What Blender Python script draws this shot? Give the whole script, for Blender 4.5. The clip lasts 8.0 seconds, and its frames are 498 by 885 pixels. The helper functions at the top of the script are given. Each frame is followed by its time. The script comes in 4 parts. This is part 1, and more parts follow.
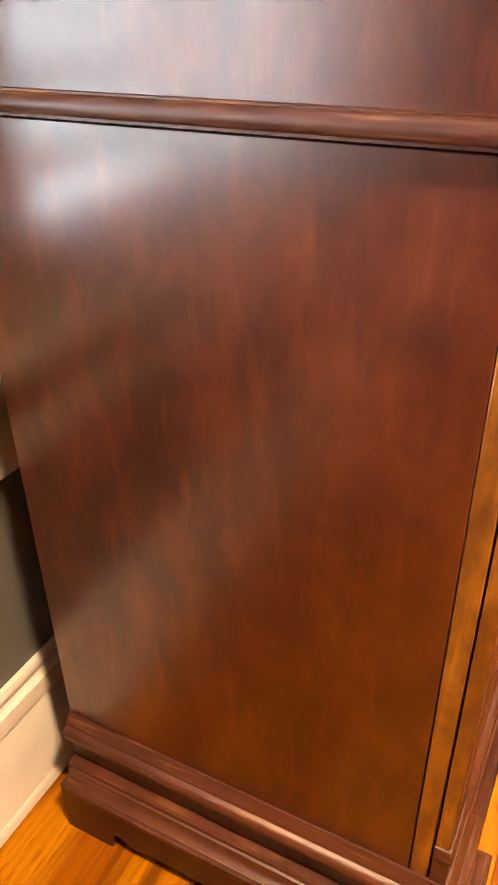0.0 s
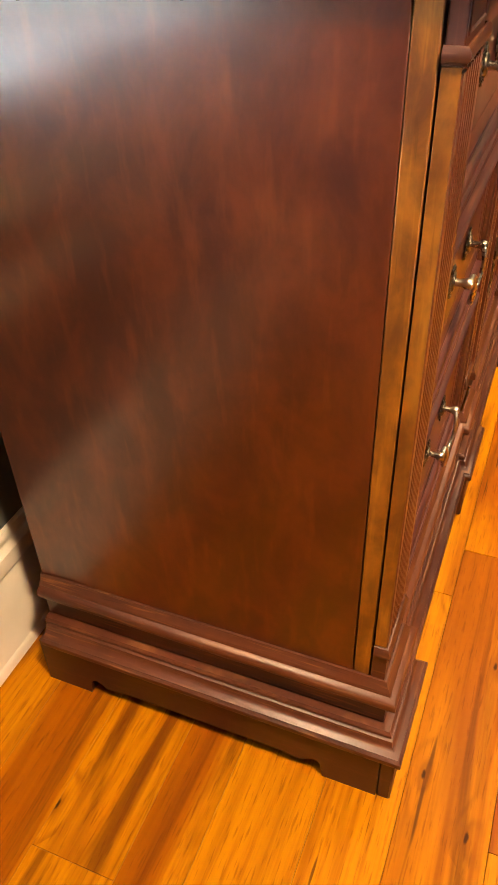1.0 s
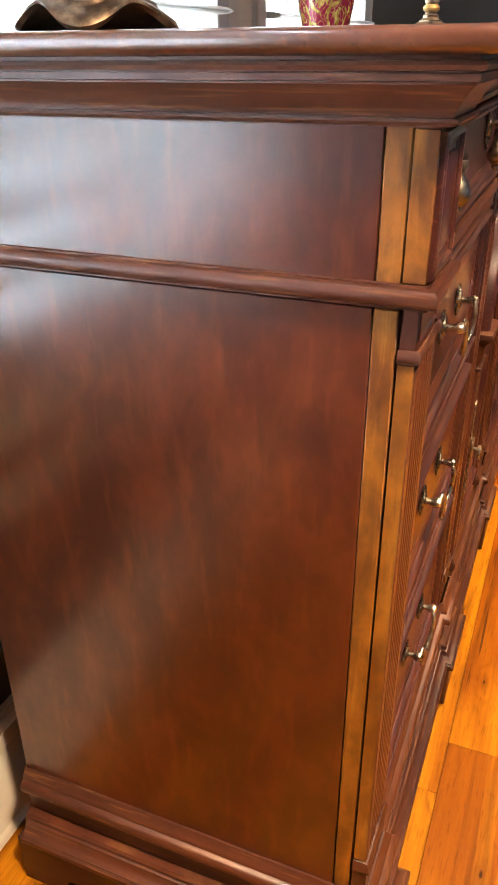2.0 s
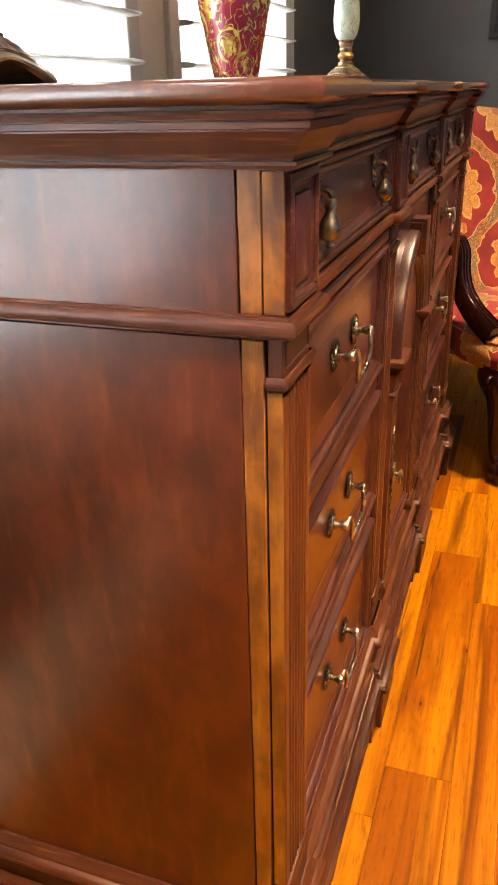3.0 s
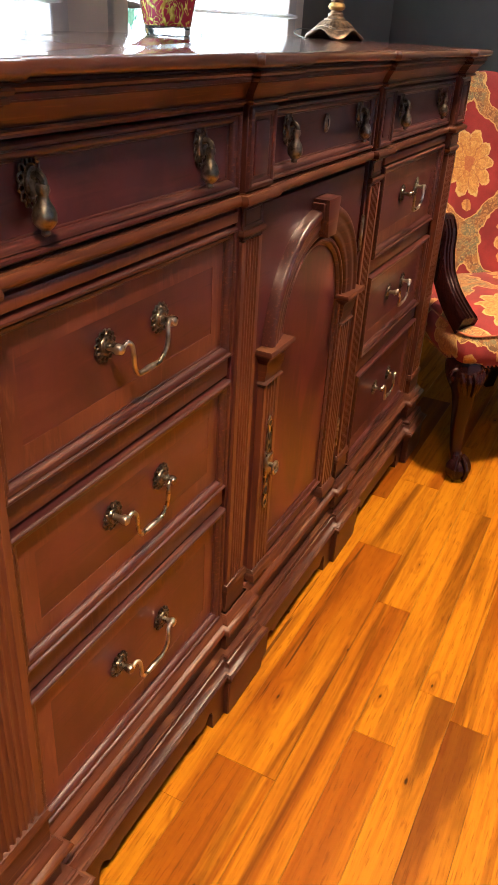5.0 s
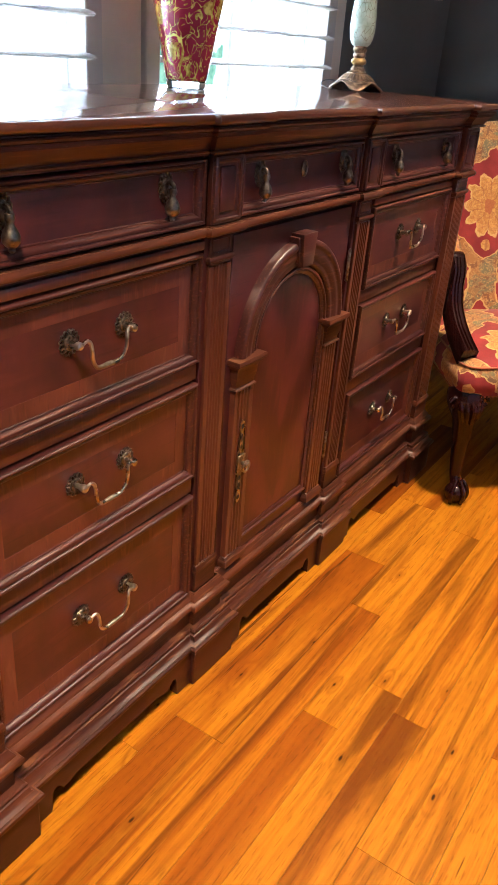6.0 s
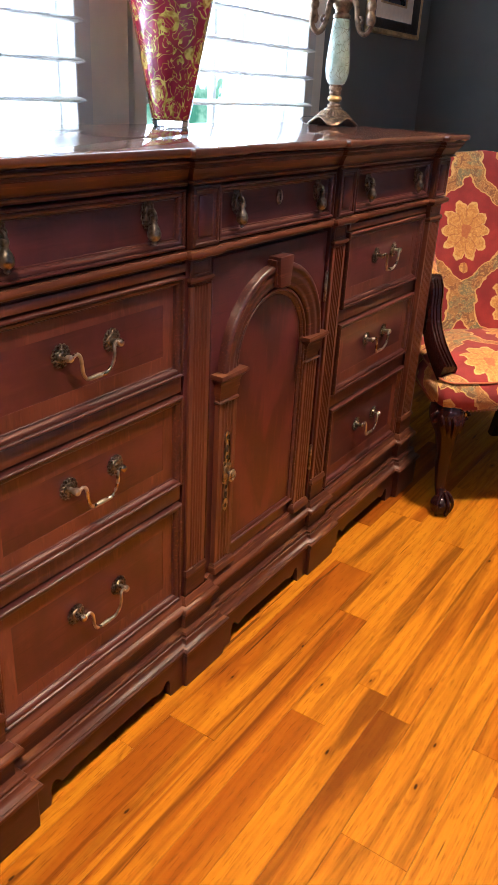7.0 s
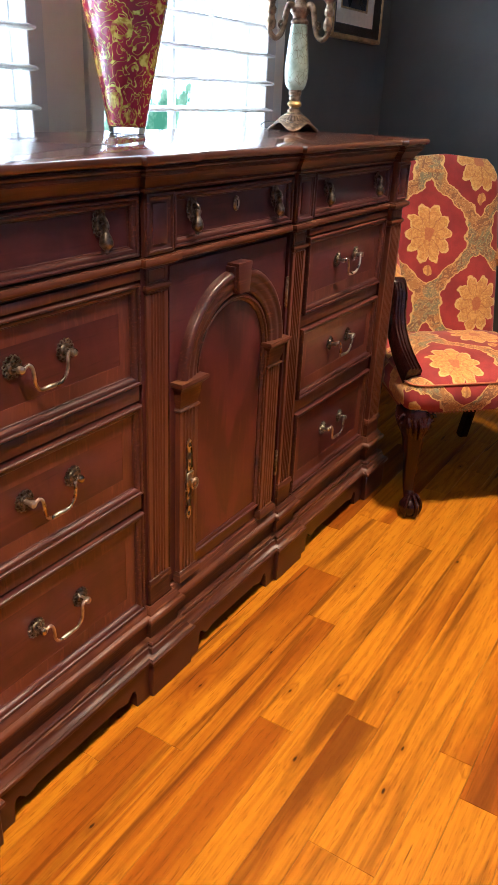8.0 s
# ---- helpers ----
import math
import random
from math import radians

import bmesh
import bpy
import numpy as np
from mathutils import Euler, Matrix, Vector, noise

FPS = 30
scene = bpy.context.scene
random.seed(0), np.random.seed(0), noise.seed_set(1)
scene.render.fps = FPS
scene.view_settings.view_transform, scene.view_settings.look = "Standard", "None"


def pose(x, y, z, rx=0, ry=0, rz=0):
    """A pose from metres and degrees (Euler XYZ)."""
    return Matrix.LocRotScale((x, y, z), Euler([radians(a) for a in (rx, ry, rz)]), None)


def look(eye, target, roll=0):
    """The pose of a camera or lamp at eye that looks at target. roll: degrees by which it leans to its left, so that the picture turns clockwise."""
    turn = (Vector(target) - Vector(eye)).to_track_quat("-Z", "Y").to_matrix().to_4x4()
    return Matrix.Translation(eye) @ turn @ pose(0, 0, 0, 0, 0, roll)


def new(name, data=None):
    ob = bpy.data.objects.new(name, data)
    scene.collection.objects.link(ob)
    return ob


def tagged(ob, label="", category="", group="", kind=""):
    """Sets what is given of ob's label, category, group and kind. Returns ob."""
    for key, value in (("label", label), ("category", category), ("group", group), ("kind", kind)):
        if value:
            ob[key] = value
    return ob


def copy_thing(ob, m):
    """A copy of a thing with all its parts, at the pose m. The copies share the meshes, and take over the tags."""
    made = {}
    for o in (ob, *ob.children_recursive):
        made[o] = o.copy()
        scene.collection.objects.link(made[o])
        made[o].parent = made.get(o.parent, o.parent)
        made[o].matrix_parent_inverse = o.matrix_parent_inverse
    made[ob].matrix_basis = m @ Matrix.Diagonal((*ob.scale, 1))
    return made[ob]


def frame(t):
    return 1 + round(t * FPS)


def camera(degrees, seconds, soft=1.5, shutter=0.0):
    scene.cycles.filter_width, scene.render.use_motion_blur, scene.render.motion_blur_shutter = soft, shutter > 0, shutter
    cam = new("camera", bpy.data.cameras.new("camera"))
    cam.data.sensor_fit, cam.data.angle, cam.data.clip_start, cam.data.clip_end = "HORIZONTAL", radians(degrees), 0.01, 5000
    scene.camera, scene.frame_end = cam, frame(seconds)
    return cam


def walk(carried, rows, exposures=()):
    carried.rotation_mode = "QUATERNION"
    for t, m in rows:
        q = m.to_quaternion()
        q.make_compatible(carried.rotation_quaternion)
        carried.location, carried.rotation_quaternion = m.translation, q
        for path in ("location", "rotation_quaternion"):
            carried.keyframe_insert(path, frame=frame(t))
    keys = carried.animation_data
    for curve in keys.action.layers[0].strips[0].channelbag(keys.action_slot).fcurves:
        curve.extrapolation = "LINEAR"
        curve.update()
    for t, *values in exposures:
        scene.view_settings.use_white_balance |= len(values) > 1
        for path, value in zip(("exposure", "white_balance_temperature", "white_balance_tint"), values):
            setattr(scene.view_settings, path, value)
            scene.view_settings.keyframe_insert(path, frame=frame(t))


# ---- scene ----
cam = camera(36.3, 8.0)
PATH = [
    (0, (0.044, -0.453, 0.986), (-0.751, 1.052, -0.064), -1.0),
    (0.5, (0.064, -0.498, 0.958), (-0.639, 1.011, -0.151), -2.6),
    (1, (0.09, -0.53, 0.973), (-0.537, 0.906, -0.27), -2.3),
    (1.5, (0.1, -0.542, 1.023), (-0.544, 0.98, -0.103), -1.2),
    (1.7, (0.102, -0.542, 1.06), (-0.566, 1.038, 0.03), -0.9),
    (2.8, (0.154, -0.546, 1.08), (-0.509, 1.146, 0.245), -1.4),
    (3, (0.18, -0.541, 1.075), (-0.435, 1.168, 0.238), -1.5),
    (3.5, (0.249, -0.521, 1.076), (-0.225, 1.222, 0.217), -0.6),
    (4, (0.265, -0.499, 1.073), (-0.157, 1.24, 0.18), 0.6),
    (4.2, (0.291, -0.486, 1.084), (-0.155, 1.249, 0.195), 1.2),
    (5.3, (0.542, -0.325, 1.135), (-0.317, 1.19, 0.152), 3.6),
    (5.5, (0.588, -0.327, 1.154), (-0.315, 1.171, 0.184), 3.8),
    (6, (0.718, -0.407, 1.17), (-0.228, 1.094, 0.247), 4.5),
    (6.5, (0.779, -0.453, 1.173), (-0.191, 1.058, 0.294), 3.8),
    (7, (0.806, -0.469, 1.173), (-0.173, 1.055, 0.326), 3.1),
    (7.5, (0.815, -0.472, 1.173), (-0.155, 1.066, 0.34), 2.7),
    (8, (0.83, -0.444, 1.178), (-0.105, 1.114, 0.342), 2.7),
]
walk(cam, [(t, look(eye, target, roll)) for t, eye, target, roll in PATH],
     exposures=[(0, 1.25, 6900, 13), (0.5, 1.28, 7000, 12), (1.0, 1.10, 6800, 8), (1.5, 1.16, 5900, 7), (3.0, 1.05, 6900, 13), (4.2, 0.92, 6700, 11),
               (5.5, 0.90, 5600, 11), (8.0, 0.76, 5500, 11)])

# ---- exposure, world and large lights ----
world = bpy.data.worlds.new("sky_world")
scene.world = world
world.use_nodes = True
wn = world.node_tree
sky = wn.nodes.new("ShaderNodeTexSky")
sky.sky_type = "NISHITA"
sky.sun_disc = False
sky.sun_elevation, sky.sun_rotation = radians(50), radians(100)
wn.nodes["Background"].inputs["Strength"].default_value = 0.12
wn.links.new(sky.outputs[0], wn.nodes["Background"].inputs["Color"])
sun = new("sun", bpy.data.lights.new("sun", "SUN"))
sun.data.energy, sun.data.angle, sun.data.color = 2.5, radians(0.6), (1, 0.95, 0.88)
sun.matrix_world = look((6, 2, 8), (0, 0, 0))

CEILING = 2.62
DOWNLIGHTS = [(0.72, -0.60, 440, 96), (0.52, 1.36, 310, 78)]
WARM = (1.0, 0.69, 0.41)
for x, y, watts, cone in DOWNLIGHTS:
    lamp = new("downlight_bulb", bpy.data.lights.new("downlight_bulb", "SPOT"))
    lamp.data.energy, lamp.data.color = watts, WARM
    lamp.data.spot_size, lamp.data.spot_blend, lamp.data.shadow_soft_size = radians(cone), 0.8, 0.11
    lamp.matrix_world = look((x, y, CEILING - 0.02), (x, y + 0.001, 0))

# sky light let in through the upper half of each window opening
for y in (-0.70, 0.455, 1.435):
    lamp = new("window_daylight", bpy.data.lights.new("window_daylight", "AREA"))
    lamp.data.shape, lamp.data.size, lamp.data.size_y = "RECTANGLE", 0.55, 0.74
    lamp.data.energy, lamp.data.color = 14, (0.80, 0.90, 1.0)
    lamp.matrix_world = look((-0.61, y, 1.80), (1.5, y, 1.05))

# ---- small mesh helpers ----
def link_mesh(name, bm, mat, parent=None, label="", smooth=False):
    bmesh.ops.recalc_face_normals(bm, faces=bm.faces[:])
    me = bpy.data.meshes.new(name)
    bm.to_mesh(me)
    bm.free()
    if mat:
        me.materials.append(mat)
    if smooth:
        me.shade_smooth()
        me.set_sharp_from_angle(angle=radians(40))
    ob = new(name, me)
    if parent:
        ob.parent = parent
    if label:
        ob["label"] = label
    return ob


def part(name, bm, mat, parent, label="", smooth=True):
    return link_mesh(name, bm, mat, parent, label, smooth)


def thing(name, label, category, group="", at=None, kind=""):
    ob = new(name)
    if at is not None:
        ob.matrix_world = at
    return tagged(ob, label, category, group, kind)


def box(bm, x0, x1, y0, y1, z0, z1, bevel=0.0, seg=1, m=None):
    r = bmesh.ops.create_cube(bm, size=1)
    vs = r["verts"]
    for v in vs:
        v.co = Vector(((x0 + x1) / 2 + v.co.x * (x1 - x0), (y0 + y1) / 2 + v.co.y * (y1 - y0), (z0 + z1) / 2 + v.co.z * (z1 - z0)))
    if bevel:
        es = list({e for v in vs for e in v.link_edges})
        out = bmesh.ops.bevel(bm, geom=es, offset=bevel, segments=seg, affect="EDGES", profile=0.5)
        vs = list({v for f in out["faces"] for v in f.verts} | {v for v in vs if v.is_valid})
    if m:
        for v in vs:
            if v.is_valid:
                v.co = m @ v.co
    return bm


def boxed(x0, x1, y0, y1, z0, z1, bevel=0.002, seg=1):
    return box(bmesh.new(), x0, x1, y0, y1, z0, z1, bevel, seg)


def offset_path(path, d):
    """An open run of right-angled corners in plan, moved out by d (outside lies to the right of the run)."""
    out = []
    n = len(path)
    normals = []
    for a, b in zip(path, path[1:]):
        t = (Vector(b) - Vector(a)).normalized()
        normals.append(Vector((t.y, -t.x)))
    for i, p in enumerate(path):
        p = Vector(p)
        if i == 0:
            q = p + normals[0] * d
        elif i == n - 1:
            q = p + normals[-1] * d
        else:
            a, b = normals[i - 1], normals[i]
            q = p + (a * d if abs(a.dot(b)) > 0.9 else (a + b) * d)
        out.append(q)
    return out


def sweep(path, profile, top=False, bottom=False):
    """A moulding run round the plan: profile rows are (out, z)."""
    bm = bmesh.new()
    rows = [[bm.verts.new((p.x, p.y, z)) for p in offset_path(path, d)] for d, z in profile]
    for a, b in zip(rows, rows[1:]):
        for i in range(len(a) - 1):
            bm.faces.new((a[i], a[i + 1], b[i + 1], b[i]))
    if top:
        bm.faces.new(rows[0])
    if bottom:
        bm.faces.new(rows[-1])
    bm.faces.new([r[0] for r in rows])
    bm.faces.new([r[-1] for r in rows])
    bm.faces.new([rows[0][0], rows[0][-1], rows[-1][-1], rows[-1][0]])
    return bm


def ring_mould(y0, y1, z0, z1, profile):
    """A mitred rectangular frame on the front: profile rows are (inwards, x)."""
    bm = bmesh.new()
    loops = []
    for d, x in profile:
        loops.append([bm.verts.new((x, y, z)) for y, z in ((y0 + d, z0 + d), (y1 - d, z0 + d), (y1 - d, z1 - d), (y0 + d, z1 - d))])
    for a, b in zip(loops, loops[1:]):
        for i in range(4):
            bm.faces.new((a[i], a[(i + 1) % 4], b[(i + 1) % 4], b[i]))
    return bm


def tube(bm, pts, radius, seg=8, closed=False):
    """A round bar along points; radius may be a list."""
    pts = [Vector(p) for p in pts]
    n = len(pts)
    rs = radius if isinstance(radius, (list, tuple)) else [radius] * n
    rings = []
    ref = None
    for i, p in enumerate(pts):
        a = pts[i - 1] if i > 0 or closed else pts[0]
        b = pts[(i + 1) % n] if i < n - 1 or closed else pts[-1]
        t = (b - a).normalized()
        if ref is None:
            ref = t.orthogonal().normalized()
        ref = (ref - t * ref.dot(t)).normalized()
        w = t.cross(ref)
        rings.append([bm.verts.new(p + (ref * math.cos(k * 2 * math.pi / seg) + w * math.sin(k * 2 * math.pi / seg)) * rs[i]) for k in range(seg)])
    m = n if closed else n - 1
    for i in range(m):
        a, b = rings[i], rings[(i + 1) % n]
        for k in range(seg):
            bm.faces.new((a[k], a[(k + 1) % seg], b[(k + 1) % seg], b[k]))
    if not closed:
        bm.faces.new(rings[0][::-1])
        bm.faces.new(rings[-1])
    return bm


def lathe(bm, rows, seg=24, m=None, wave=None):
    """Turned on the z axis: rows are (radius, z). wave(angle, radius, z) may change the radius."""
    rings = []
    for r, z in rows:
        ring = []
        for k in range(seg):
            a = 2 * math.pi * k / seg
            q = wave(a, r, z) if wave else r
            v = Vector((q * math.cos(a), q * math.sin(a), z))
            ring.append(bm.verts.new(m @ v if m else v))
        rings.append(ring)
    for a, b in zip(rings, rings[1:]):
        for k in range(seg):
            bm.faces.new((a[k], a[(k + 1) % seg], b[(k + 1) % seg], b[k]))
    bm.faces.new(rings[0][::-1])
    bm.faces.new(rings[-1])
    return bm


def smooth_line(pts, steps=6):
    """Catmull-Rom through points."""
    P = [Vector(p) for p in pts]
    P = [P[0] * 2 - P[1]] + P + [P[-1] * 2 - P[-2]]
    out = []
    for i in range(1, len(P) - 2):
        for s in range(steps):
            t = s / steps
            a, b, c, d = P[i - 1], P[i], P[i + 1], P[i + 2]
            out.append(0.5 * (2 * b + (c - a) * t + (2 * a - 5 * b + 4 * c - d) * t * t + (3 * b - a - 3 * c + d) * t ** 3))
    out.append(P[-2])
    return out


# ---- materials ----
def node_material(name):
    m = bpy.data.materials.new(name)
    m.use_nodes = True
    return m, m.node_tree, m.node_tree.nodes["Principled BSDF"]


class Nodes:
    """Short hand for building node trees."""

    def __init__(self, tree):
        self.t = tree

    def add(self, kind, **props):
        n = self.t.nodes.new(kind)
        for k, v in props.items():
            if k == "operation":
                n.operation = v
            elif k == "data_type":
                n.data_type = v
            elif k == "blend_type":
                n.blend_type = v
        return n

    def wire(self, value, socket):
        if hasattr(value, "is_output"):
            self.t.links.new(value, socket)
        else:
            socket.default_value = value

    def math(self, op, a, b=0.0, c=0.0):
        n = self.add("ShaderNodeMath", operation=op)
        self.wire(a, n.inputs[0])
        self.wire(b, n.inputs[1])
        self.wire(c, n.inputs[2])
        return n.outputs[0]

    def mix(self, f, a, b, blend="MIX"):
        n = self.add("ShaderNodeMix", data_type="RGBA", blend_type=blend)
        self.wire(f, n.inputs[0])
        self.wire(a if hasattr(a, "is_output") else (*a, 1)[:4], n.inputs[6])
        self.wire(b if hasattr(b, "is_output") else (*b, 1)[:4], n.inputs[7])
        return n.outputs[2]

    def noise(self, vec, scale, detail=4, rough=0.55, distort=0.0):
        n = self.add("ShaderNodeTexNoise")
        self.wire(vec, n.inputs["Vector"])
        n.inputs["Scale"].default_value, n.inputs["Detail"].default_value = scale, detail
        n.inputs["Roughness"].default_value, n.inputs["Distortion"].default_value = rough, distort
        return n.outputs[0]

    def stretch(self, vec, scale=(1, 1, 1), loc=(0, 0, 0), rot=(0, 0, 0)):
        n = self.add("ShaderNodeMapping")
        self.wire(vec, n.inputs[0])
        n.inputs["Location"].default_value, n.inputs["Rotation"].default_value, n.inputs["Scale"].default_value = loc, rot, scale
        return n.outputs[0]

    def ramp(self, f, lo, hi, a=0.0, b=1.0):
        n = self.add("ShaderNodeMapRange")
        n.interpolation_type = "SMOOTHSTEP"
        self.wire(f, n.inputs[0])
        for i, v in enumerate((lo, hi, a, b), 1):
            n.inputs[i].default_value = v
        return n.outputs[0]

    def coords(self, which="Object"):
        return self.add("ShaderNodeTexCoord").outputs[which]

    def bump(self, h, strength, dist, bsdf):
        n = self.add("ShaderNodeBump")
        self.wire(h, n.inputs["Height"])
        n.inputs["Strength"].default_value, n.inputs["Distance"].default_value = strength, dist
        self.t.links.new(n.outputs[0], bsdf.inputs["Normal"])


def lacquered_wood(name, dark, mid, light, grain=(14, 14, 1.6), rough=0.3, coat=0.35, figure=5.0, worn=0.0, contrast=1.0, mottle=0.45, streak=0.55, pore=0.4, gloss=0.2, spec=0.5):
    """Stained and lacquered cherry; the grain runs along the axis with the small scale."""
    m, t, b = node_material(name)
    n = Nodes(t)
    co = n.coords()
    long = n.stretch(co, grain)
    fine = n.noise(n.stretch(co, [g * (5 if g > 5 else 4) for g in grain]), 1.6, 3, 0.55)
    broad = n.noise(long, 0.55, 3, 0.5, 0.15)
    cloud = n.noise(n.stretch(co, (1, 1, 0.55)), figure, 5, 0.62, 0.35)
    f = n.math("ADD", n.math("MULTIPLY", broad, 1 - mottle), n.math("MULTIPLY", cloud, mottle))
    col = n.mix(n.ramp(f, 0.5 - 0.17 / contrast, 0.5 + 0.17 / contrast), dark, mid)
    col = n.mix(n.math("MULTIPLY", n.ramp(fine, 0.52, 0.75), streak), col, light)
    pores = n.ramp(n.noise(n.stretch(co, [g * (14 if g > 5 else 7) for g in grain]), 1.3, 2, 0.5), 0.62, 0.7)
    col = n.mix(n.math("MULTIPLY", pores, pore), col, [c * 0.4 for c in dark])
    if worn:
        col = n.mix(n.math("MULTIPLY", n.ramp(n.noise(co, 60, 4, 0.7), 0.5, 0.7), worn), col, light)
    t.links.new(col, b.inputs["Base Color"])
    t.links.new(n.ramp(n.noise(co, 7, 3, 0.5), 0.1, 0.9, rough - 0.04, rough + 0.05), b.inputs["Roughness"])
    b.inputs["Coat Weight"].default_value, b.inputs["Coat Roughness"].default_value = coat, gloss
    b.inputs["Specular IOR Level"].default_value = spec
    n.bump(n.noise(co, 14, 1), 0.03, 0.001, b)
    return m


CHERRY = lacquered_wood("cherry_veneer", (0.038, 0.0055, 0.0018), (0.090, 0.0170, 0.0040), (0.16, 0.041, 0.008), grain=(7, 7, 1.6), rough=0.38, coat=0.85, gloss=0.21, mottle=0.66, streak=0.30, figure=16.0, contrast=1.25, pore=0.0, spec=0.3)
# darker than the cherry: shade under the base mouldings is in the colour
PLINTHSHADE = lacquered_wood("shaded_plinth_wood", (0.022, 0.0054, 0.0042), (0.055, 0.0140, 0.0085), (0.09, 0.028, 0.015), grain=(3, 3, 16), rough=0.42, coat=0.2, gloss=0.3, streak=0.35, pore=0.25, spec=0.35)
FIELD = lacquered_wood("drawer_veneer", (0.036, 0.0070, 0.0095), (0.092, 0.0190, 0.0215), (0.130, 0.036, 0.033), grain=(9, 1.2, 9), rough=0.36, coat=0.65, gloss=0.20, figure=9, streak=0.3, pore=0.35, spec=0.4, contrast=1.3)
BAND = lacquered_wood("crossband_veneer", (0.060, 0.0140, 0.0120), (0.128, 0.0345, 0.0230), (0.21, 0.075, 0.042), grain=(12, 12, 3), rough=0.36, coat=0.5, gloss=0.24, figure=14, streak=0.45, pore=0.3, spec=0.4, contrast=1.3)
MOULD = lacquered_wood("moulding_wood", (0.028, 0.0064, 0.0070), (0.076, 0.0195, 0.0155), (0.25, 0.100, 0.054), grain=(26, 0.9, 26), rough=0.36, coat=0.4, gloss=0.32, streak=0.45, pore=0.3, spec=0.4)
MOULDH = lacquered_wood("run_moulding_wood", (0.036, 0.0096, 0.0058), (0.096, 0.0285, 0.0125), (0.29, 0.125, 0.046), grain=(2.0, 2.0, 34), rough=0.42, coat=0.2, gloss=0.34, figure=9, streak=0.45, pore=0.35, spec=0.28, contrast=1.3, mottle=0.4)
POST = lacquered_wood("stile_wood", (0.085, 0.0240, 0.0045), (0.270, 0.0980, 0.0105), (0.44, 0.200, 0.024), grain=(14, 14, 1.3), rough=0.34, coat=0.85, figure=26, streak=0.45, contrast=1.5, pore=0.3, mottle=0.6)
FLUTE = lacquered_wood("pilaster_wood", (0.046, 0.0112, 0.0085), (0.122, 0.0355, 0.0180), (0.22, 0.085, 0.040), grain=(18, 18, 1.4), rough=0.38, coat=0.4, gloss=0.3, streak=0.45, pore=0.35, spec=0.4)
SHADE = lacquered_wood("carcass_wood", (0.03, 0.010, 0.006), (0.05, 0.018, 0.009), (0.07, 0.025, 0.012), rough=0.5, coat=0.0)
TOPWOOD = lacquered_wood("top_veneer", (0.050, 0.0145, 0.0070), (0.100, 0.0320, 0.0140), (0.15, 0.055, 0.024), grain=(14, 1.0, 14), rough=0.32, coat=1.0, gloss=0.10, streak=0.45)


def plain_material(name, color, rough=0.5, metal=0.0, var=0.12, scale=20, bump=0.05, coat=0.0, dark=None, dist=0.001):
    m, t, b = node_material(name)
    n = Nodes(t)
    co = n.coords()
    f = n.math("ADD", n.math("MULTIPLY", n.noise(co, scale, 4), 0.6), n.math("MULTIPLY", n.noise(co, scale * 0.17, 3), 0.4))
    lo = dark or [c * (1 - var * 2) for c in color]
    hi = [min(1, c * (1 + var)) for c in color]
    t.links.new(n.mix(n.ramp(f, 0.35, 0.65), lo, hi), b.inputs["Base Color"])
    t.links.new(n.ramp(n.noise(co, scale * 0.5, 3), 0.3, 0.7, max(0.02, rough - 0.06), rough + 0.06), b.inputs["Roughness"])
    b.inputs["Metallic"].default_value, b.inputs["Coat Weight"].default_value = metal, coat
    n.bump(n.noise(co, scale * 3, 3), bump, dist, b)
    return m


BRASS = plain_material("antique_brass", (0.50, 0.44, 0.34), 0.36, 1.0, scale=90, dark=(0.11, 0.08, 0.045), bump=0.1)
DARKBRASS = plain_material("dark_brass", (0.23, 0.205, 0.165), 0.34, 1.0, scale=120, dark=(0.025, 0.02, 0.014), bump=0.2)
BRIGHTBRASS = plain_material("worn_brass", (0.60, 0.54, 0.45), 0.3, 1.0, scale=70, dark=(0.25, 0.215, 0.165), bump=0.06)
WALLPAINT = plain_material("olive_grey_paint", (0.140, 0.143, 0.128), 0.62, scale=6, var=0.06, bump=0.06, dist=0.002)
TRIM = plain_material("cream_trim_paint", (0.78, 0.72, 0.61), 0.38, scale=8, var=0.04, bump=0.03)
SHUTTER = plain_material("warm_white_shutter_paint", (0.62, 0.60, 0.55), 0.4, scale=8, var=0.03, bump=0.02)
# unseen east wall, coloured pale blue-grey to bounce cool daylight at the sideboard
BOUNCEWALL = plain_material("bounce_wall_paint", (0.30, 0.36, 0.44), 0.6, scale=6, var=0.04)
CEIL = plain_material("ceiling_paint", (0.34, 0.35, 0.36), 0.8, scale=8, var=0.03)


